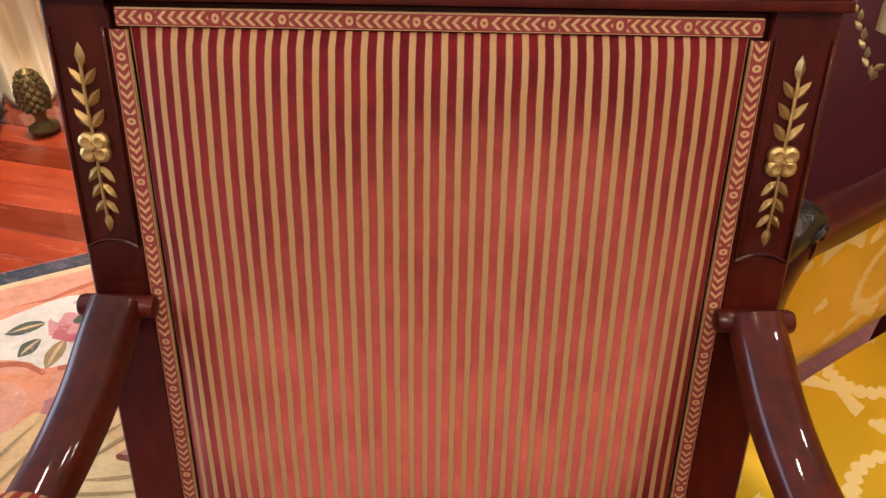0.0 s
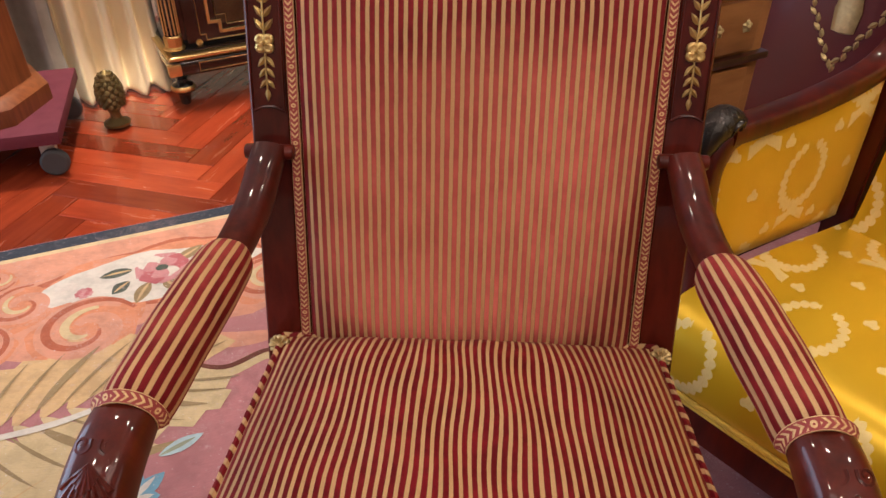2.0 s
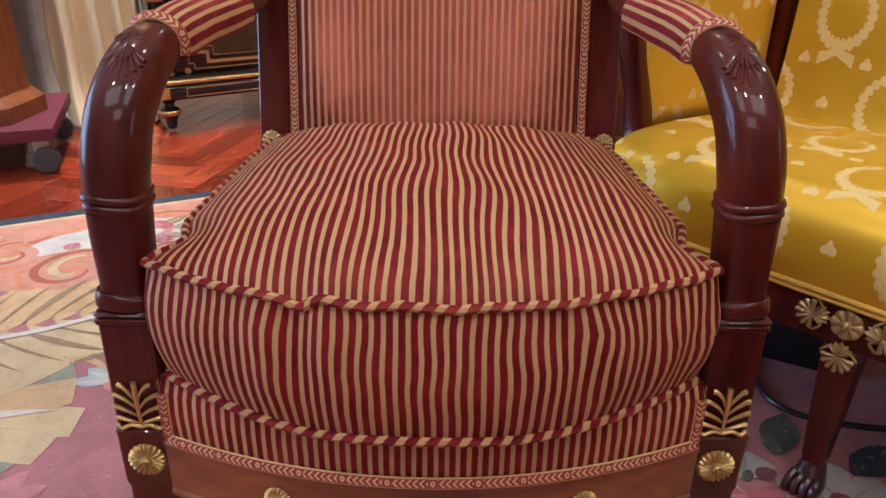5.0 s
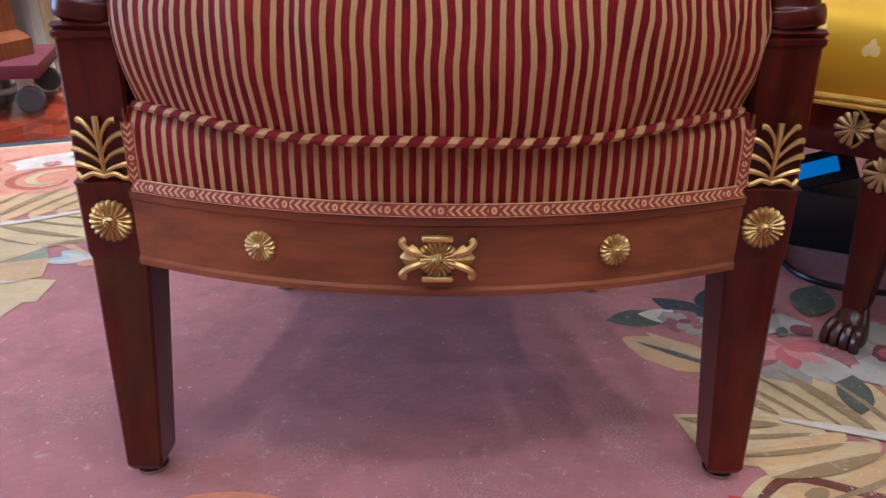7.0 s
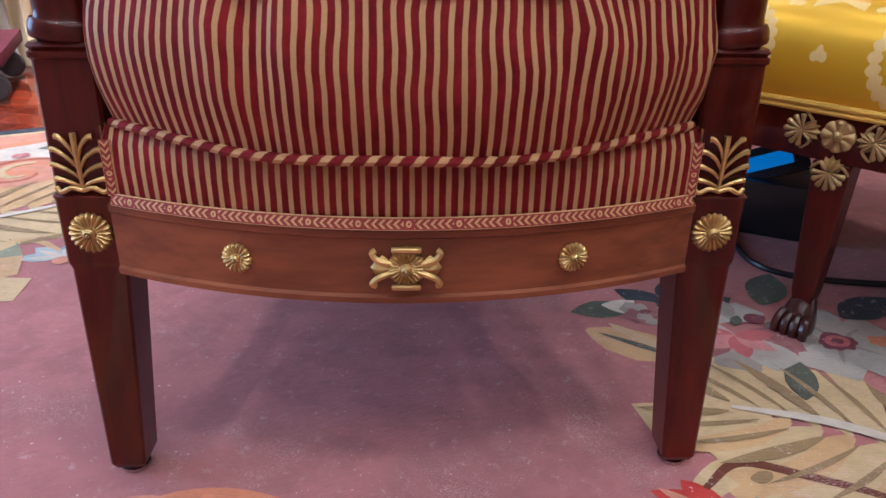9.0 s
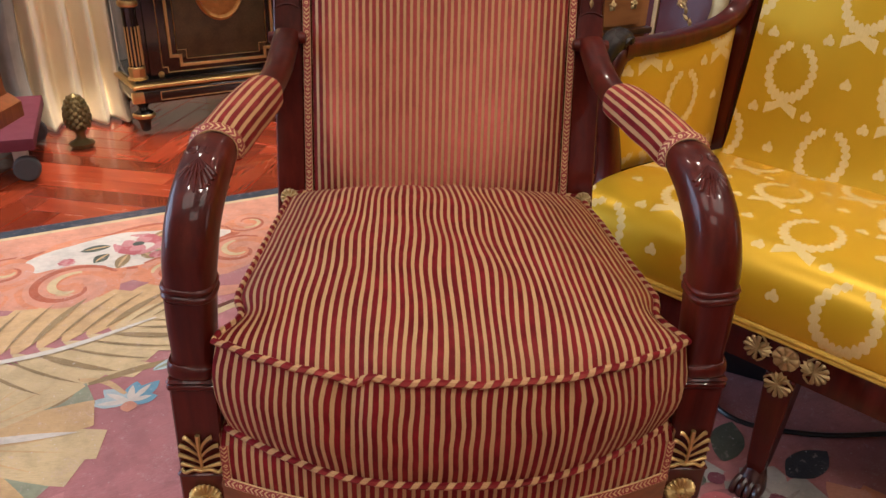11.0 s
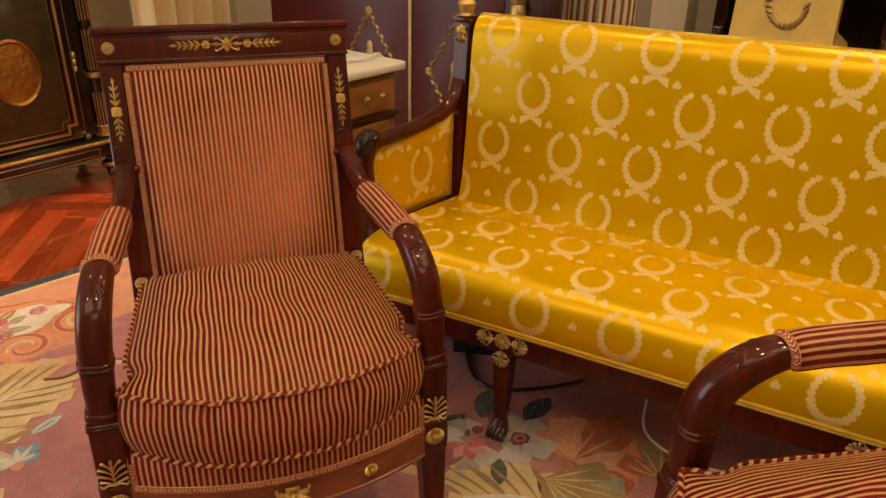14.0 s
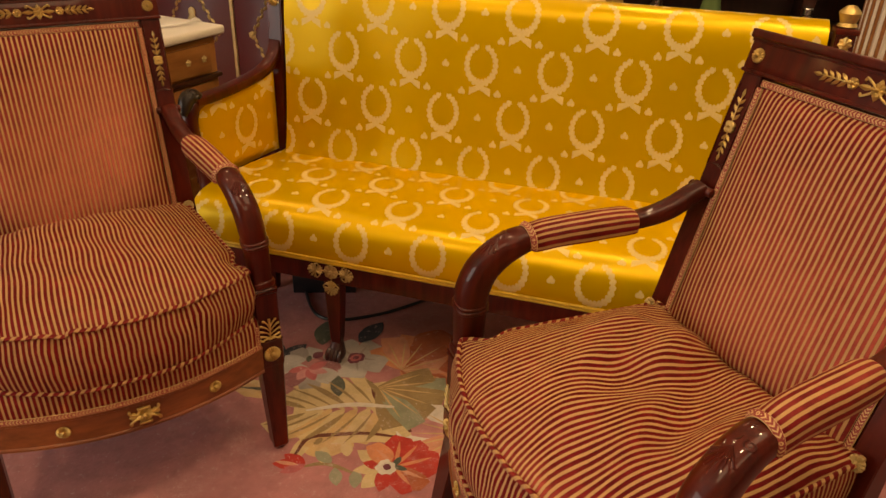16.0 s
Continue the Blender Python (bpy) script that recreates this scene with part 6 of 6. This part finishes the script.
                self.petal(px + 0.02 * math.cos(radians(aa)), py + 0.02 * math.sin(radians(aa)), aa, w * 0.55, 0.008 if i % 3 else 0.018, vein if i % 3 else "olive", lift + 4, -0.14 * sg)
        self.curl([(x0, y0), (x0 + dx * 0.5 + dy * 0.07, y0 + dy * 0.5 - dx * 0.07), (x1, y1)], 0.016, rib, lift + 6)

    def bloom(self, x, y, r, n, wools, core, lift=1, spin=0):
        for ring, f in enumerate((1.0, 0.68)):
            for i in range(n):
                a = spin + 360 * (i + 0.5 * ring) / n
                self.petal(x, y, a, r * f, r * f * 0.95, wools[(i + ring) % len(wools)], lift + ring * 2 + i % 2, 0, 1)
        self.blob(x, y, r * 0.24, r * 0.2, 20, core, lift + 5)

    def done(self, name, label):
        ob = part(name, self.bm, [WOOL[k] for k in WKEYS], rug, label, smooth=False)
        ob.matrix_basis = RUG.inverted()
        return ob


RC, RS = math.cos(radians(RUGA)), math.sin(radians(RUGA))
W_ = lambda u, v: (RC * u - RS * v, RS * u + RC * v)
# borders along the far edge
for v0, v1, wool in ((1.545, 1.590, "navy"), (1.42, 1.546, "peach"), (1.528, 1.5445, "cream")):
    q = Motif()
    q.poly([W_(-2.79, v0), W_(2.79, v0), W_(2.79, v1), W_(-2.79, v1)], wool, 1 if wool != "cream" else 2)
    q.done("border_band", "woven border band")
# peach border field with scalloped inner edge
q = Motif()
q.band([W_(-1.4 + 0.05 * k, 1.419) for k in range(62)], [W_(-1.4 + 0.05 * k, 1.135 + 0.035 * math.sin(k * 0.85)) for k in range(62)], "peach", 1)
q.done("border_field", "peach border field")
# rose bouquet on an ivory cartouche
for u in (-0.185, 0.72, -1.1):
    cx, cy = W_(u, 1.345)
    q = Motif()
    q.blob(cx, cy, 0.292, 0.132, RUGA, "rust", 2, 0.18, 9)
    q.blob(cx, cy, 0.278, 0.120, RUGA, "orange", 3, 0.2, 9)
    q.blob(cx, cy, 0.252, 0.100, RUGA, "white", 4, 0.22, 7)
    for k, (du, dv, a, ll) in enumerate(((-0.10, 0.055, 175, 0.075), (-0.03, -0.055, 235, 0.080), (0.09, -0.05, 330, 0.085), (0.10, 0.055, 25, 0.085), (-0.12, -0.02, 215, 0.055), (0.04, -0.06, 290, 0.060), (0.15, 0.0, 10, 0.06))):
        x, y = W_(u + du * 0.5, 1.345 + dv * 0.6)
        q.petal(x, y, a + RUGA, ll, 0.036, ("green", "olive", "sage", "olive")[k % 4], 5, 0.12)
        q.petal(x, y, a + RUGA, ll * 0.9, 0.008, "tan", 7, 0.12)
    q.bloom(cx + 0.01, cy + 0.02, 0.062, 7, ("pink", "rose", "pink", "white"), "green", 8)
    for du, dv, r in ((-0.16, -0.02, 0.020), (0.17, 0.02, 0.026), (0.05, -0.07, 0.020)):
        x, y = W_(u + du, 1.345 + dv)
        q.bloom(x, y, r, 5, ("pink", "rose"), "pink", 8)
    q.done("bouquet", "pink rose bouquet on an ivory cartouche")
    for du, dv, r, a0, fl in ((-0.29, -0.01, 0.080, 90, 1), (-0.16, -0.155, 0.120, 40, 1), (0.07, -0.165, 0.085, 150, -1), (0.25, -0.13, 0.095, 60, 1), (0.32, 0.03, 0.065, 200, 1), (-0.35, 0.11, 0.05, 0, -1), (-0.38, -0.14, 0.085, 110, -1)):
        q = Motif()
        x, y = W_(u + du, 1.345 + dv)
        q.blob(x, y, r * 1.08, r * 0.86, RUGA + 20 * fl, "orange", 3, 0.22, 5)
        q.scroll(x, y, r * 0.86, a0 + RUGA, 1.25, r * 0.46, "peach", 5, fl)
        q.scroll(x - 0.004, y - 0.003, r * 0.98, a0 + RUGA - 20, 0.9, r * 0.16, "rust", 7, fl)
        q.scroll(x + 0.003, y + 0.002, r * 0.62, a0 + RUGA + 30, 0.55, r * 0.17, "cream", 9, fl)
        q.curl([(x + r * 0.9 * math.cos(radians(a0 + 90)), y + r * 0.9 * math.sin(radians(a0 + 90))), (x + r * 1.1 * math.cos(radians(a0 + 130)), y + r * 1.1 * math.sin(radians(a0 + 130))), (x + r * 1.35 * math.cos(radians(a0 + 150)), y + r * 1.35 * math.sin(radians(a0 + 150)))], r * 0.3, "orange", 4)
        q.done("scrollwork", "orange acanthus scroll")
# palm leaves, blue flower and pink blossom by the armchair
q = Motif()
q.palm(-0.97, 0.57, -0.60, 0.78, 0.34, 9, ("cream", "tan", "cream", "tan"), "white", 2, "olive")
q.done("palm_leaf", "long tan and cream palm leaf")
q = Motif()
q.curl([(-0.60, 0.82), (-0.50, 0.80), (-0.42, 0.86), (-0.34, 0.84)], 0.035, "cream", 2)
q.curl([(-0.60, 0.83), (-0.50, 0.815), (-0.42, 0.872), (-0.34, 0.855)], 0.014, "brown", 4)
q.curl([(-0.62, 0.90), (-0.5, 0.90), (-0.4, 0.93)], 0.05, "peach", 2)
q.done("ribbon", "cream and brown ribbon")
q = Motif()
q.fan(-0.86, 0.36, 5, 0.26, 110, 9, ("cream", "tan", "sage", "cream"), 2, 0.26)
q.petal(-0.86, 0.36, 10, 0.24, 0.02, "white", 6)
q.done("leaf_fan", "cream and green leaf fan")
q = Motif()
for a, ll in ((95, 0.062), (150, 0.07), (60, 0.075), (185, 0.075), (20, 0.05)):
    q.petal(-0.565, 0.487, a, ll, 0.034, "blue" if a < 100 else "sky", 3)
    q.petal(-0.565, 0.487, a + 6, ll * 0.8, 0.013, "white", 5)
q.petal(-0.565, 0.487, -80, 0.032, 0.03, "peach", 5)
q.curl([(-0.58, 0.51), (-0.64, 0.55), (-0.73, 0.55)], 0.014, "tan", 2)
q.curl([(-0.66, 0.54), (-0.58, 0.59), (-0.50, 0.63)], 0.02, "olive", 2)
q.petal(-0.55, 0.585, 42, 0.085, 0.03, "sky", 3)
q.petal(-0.55, 0.585, 42, 0.07, 0.01, "sage", 5)
q.petal(-0.70, 0.47, 80, 0.09, 0.035, "olive", 2)
q.done("blue_flower", "small blue lily with buds")
q = Motif()
for a in (10, 40, -20, 70, -50):
    q.petal(-0.63, 0.165, a, 0.10, 0.045, ("red", "pink", "white")[a % 3], 3 + (a % 2))
q.petal(-0.64, 0.15, 200, 0.12, 0.04, "sage", 2)
q.done("pink_blossom", "pink and red blossom")
# orange scroll medallion before the armchair
q = Motif()
q.blob(-0.175, -0.215, 0.165, 0.165, 0, "orange", 2, 0.1, 0, 60)
q.blob(-0.43, -0.21, 0.12, 0.13, 0, "orange", 2, 0.12, 0, 60)
for x, y, r, a0, fl in ((-0.17, -0.20, 0.125, 60, 1), (-0.42, -0.2, 0.1, 100, 1), (-0.11, -0.27, 0.08, 30, -1), (-0.25, -0.12, 0.05, 200, -1)):
    q.scroll(x, y, r, a0, 1.2, 0.035, "peach", 3, fl)
    q.scroll(x, y, r * 0.93, a0, 1.0, 0.016, "cream", 5, fl)
    q.scroll(x + 0.02, y - 0.01, r * 0.72, a0 - 30, 0.7, 0.02, "rose", 4, fl)
q.done("medallion", "orange scrolled medallion")
# bouquet between the two armchairs
q = Motif()
q.palm(0.575, -0.03, 0.375, 0.065, 0.235, 7, ("cream", "cream", "cream", "tan"), "white", 3, "olive")
q.fan(0.575, 0.06, -55, 0.17, 90, 6, ("olive", "sage", "olive"), 2, 0.3)
q.done("leaf_fan", "cream palm fans")
q = Motif()
q.petal(0.245, 0.245, -35, 0.14, 0.075, "tan", 2)
q.petal(0.26, 0.235, -35, 0.12, 0.012, "green", 4)
q.petal(0.28, 0.26, -50, 0.10, 0.02, "cream", 4)
q.petal(0.33, 0.31, 190, 0.1, 0.05, "green", 3)
q.petal(0.36, 0.30, 170, 0.08, 0.045, "white", 4)
for a in (20, 80, 140, 250):
    q.petal(0.39, 0.30, a, 0.10, 0.05, ("green", "sage", "navy")[a % 3], 3)
q.bloom(0.34, 0.29, 0.035, 5, ("ivory_shade", "pink_shade"), "plum", 5)
q.done("leaf_spray", "dark green leaves with pale flowers")
# white petals in darkened wools: the shade by the sofa is painted in
q = Motif()
for k in range(5):
    q.petal(0.578, 0.206, 20 + 72 * k, 0.088, 0.078, ("ivory_dim", "ivory_dim", "ivory_shade")[k % 3], 6 + k % 2, 0, 1.1)
    q.petal(0.578, 0.206, 34 + 72 * k, 0.060, 0.007, "ivory_shade", 9)
q.blob(0.578, 0.206, 0.027, 0.022, 20, "plum", 11, 0.3, 9)
q.blob(0.578, 0.206, 0.018, 0.014, 20, "rose", 12)
q.blob(0.578, 0.206, 0.009, 0.007, 20, "plum", 13)
for k, a in enumerate((150, 200, 250, 300, 350)):
    q.petal(0.445, 0.222, a, 0.085, 0.062, ("ivory_dim", "pink_shade", "ivory_shade")[k % 3], 6 + k % 2, 0, 1.1)
    q.petal(0.445, 0.222, a + 8, 0.055, 0.030, ("rose", "pink")[k % 2], 9, 0.1)
for k, a in enumerate((40, 95, 150)):
    q.petal(0.452, 0.262, a, 0.060, 0.050, ("ivory_dim", "ivory_shade", "ivory_dim")[k], 6, 0, 1.1)
q.petal(0.475, 0.262, 20, 0.035, 0.030, "plum", 10)
q.petal(0.455, 0.25, 60, 0.03, 0.016, "green", 11)
q.petal(0.50, 0.16, 250, 0.09, 0.04, "green", 4)
q.petal(0.52, 0.31, 60, 0.12, 0.06, "green", 3)
q.petal(0.62, 0.27, 30, 0.12, 0.06, "navy", 3)
q.done("white_flower", "white and pink flowers with plum hearts")
q = Motif()
q.fan(0.665, 0.10, 5, 0.17, 170, 9, ("orange", "rust", "orange", "peach"), 3, 0.36)
q.blob(0.80, 0.16, 0.08, 0.06, 30, "rust", 2)
q.fan(0.83, -0.02, 30, 0.13, 180, 8, ("orange", "rust", "olive"), 3, 0.36)
q.done("orange_shell", "orange shell leaf")
q = Motif()
for k, (a, ll, w) in enumerate(((114, 0.092, 0.045), (158, 0.080, 0.034), (199, 0.085, 0.045), (136, 0.060, 0.030), (228, 0.075, 0.040))):
    q.petal(0.466, -0.207, a, ll, w, "cream" if k < 3 else "red", 4 + k % 2)
for k, (a, ll, w) in enumerate(((42, 0.105, 0.075), (-22, 0.115, 0.090), (-70, 0.095, 0.062), (88, 0.090, 0.055), (12, 0.110, 0.060), (-98, 0.085, 0.04))):
    q.petal(0.472, -0.213, a, ll, w, ("red", "red", "rust", "orange")[k % 4], 6 + k % 3, 0.08, 0.6)
    q.petal(0.480, -0.213, a + 7, ll * 0.8, 0.010, "orange" if k % 4 < 2 else "peach", 10, 0.08)
for a in (30, -50):
    q.petal(0.478, -0.211, a, 0.035, 0.016, "green", 11)
q.blob(0.462, -0.207, 0.024, 0.026, 0, "white", 12, 0.25, 7)
q.blob(0.464, -0.207, 0.009, 0.010, 0, "plum", 13)
q.done("red_flower", "large red and cream flower")
q = Motif()
q.petal(0.305, -0.105, 150, 0.075, 0.034, "red", 4)
q.petal(0.305, -0.105, 120, 0.06, 0.032, "red", 5)
q.petal(0.305, -0.108, 175, 0.06, 0.026, "rose", 5)
q.petal(0.29, -0.10, 140, 0.055, 0.012, "peach", 7)
q.curl([(0.30, -0.11), (0.35, -0.13), (0.40, -0.20)], 0.012, "olive", 2)
for x, y, a in ((0.34, -0.12, 60), (0.36, -0.15, 250), (0.40, -0.13, 70), (0.40, -0.18, 240), (0.36, -0.13, 110)):
    q.petal(x, y, a, 0.055, 0.03, "cream" if a < 100 else "sage", 3)
q.done("tulip_bud", "red tulip bud with pale leaves")
q = Motif()
q.curl([(0.285, -0.085), (0.305, -0.060), (0.345, -0.040), (0.408, -0.066), (0.473, -0.100), (0.545, -0.150)], 0.040, "cream", 4)
q.curl([(0.296, -0.066), (0.345, -0.030), (0.410, -0.052), (0.478, -0.086), (0.555, -0.150)], 0.013, "brown", 6)
q.curl([(0.555, -0.14), (0.553, -0.06), (0.535, 0.02), (0.553, 0.10)], 0.040, "cream", 4)
q.curl([(0.568, -0.13), (0.570, -0.06), (0.552, 0.02), (0.570, 0.09)], 0.016, "brown", 6)
for x, y in ((0.36, -0.052), (0.545, -0.06)):
    q.blob(x, y, 0.014, 0.008, 30, "olive", 7)
q.blob(0.37, -0.075, 0.06, 0.035, -25, "tan", 1)
q.done("ribbon", "cream and brown ribbon")
q = Motif()
q.fan(0.68, -0.20, 160, 0.15, 150, 9, ("pink", "white", "peach"), 2, 0.34)
q.petal(0.62, -0.1, 80, 0.1, 0.04, "green", 3)
q.done("pink_shell", "pale pink shell")

# ---- parquet planks ----
PL, PW = 0.54, 0.09
PAR = pose(-1.0, 2.0, 0, 0, 0, 33 + 45)
meshes = []
for k in range(3):
    bm = bmesh.new()
    x0, x1, y0, y1, b = 0.0008, PL - 0.0008, 0.0008, PW - 0.0008, 0.0012
    lo = [bm.verts.new(p) for p in ((x0, y0, -0.0235), (x1, y0, -0.0235), (x1, y1, -0.0235), (x0, y1, -0.0235))]
    md_ = [bm.verts.new(p) for p in ((x0, y0, -0.0095), (x1, y0, -0.0095), (x1, y1, -0.0095), (x0, y1, -0.0095))]
    up = [bm.verts.new(p) for p in ((x0 + b, y0 + b, -0.0085), (x1 - b, y0 + b, -0.0085), (x1 - b, y1 - b, -0.0085), (x0 + b, y1 - b, -0.0085))]
    bm.faces.new(up)
    for a, c in ((lo, md_), (md_, up)):
        for i in range(4):
            bm.faces.new((a[i], a[(i + 1) % 4], c[(i + 1) % 4], c[i]))
    me = bpy.data.meshes.new("plank")
    bm.normal_update()
    bm.to_mesh(me)
    bm.free()
    me.materials.append(FLOORWOOD)
    meshes.append(me)
count = 0
for i in range(-40, 41):
    for j in range(-16, 17):
        for turn in (0, 1):
            # herringbone: pairs of planks at right angles, each pair shifted along the diagonal
            x = i * PW + j * PL
            y = i * PW - j * PL
            if turn == 0:
                m = PAR @ pose(x, y, 0)
                c = PAR @ Vector((x + PL / 2, y + PW / 2, 0))
            else:
                m = PAR @ pose(x, y + PW, 0, 0, 0, 0) @ pose(PW, 0, 0, 0, 0, 90)
                c = PAR @ Vector((x + PW / 2, y + PW + PL / 2, 0))
            r = RUG.inverted() @ c
            if r.y < 1.35 or c.x < -2.6 or c.x > 0.75 or c.y > 3.1 or count >= 420:
                continue
            ob = bpy.data.objects.new("plank", meshes[(i + j) % 3])
            scene.collection.objects.link(ob)
            ob.parent = floor
            ob.matrix_basis = m
            count += 1
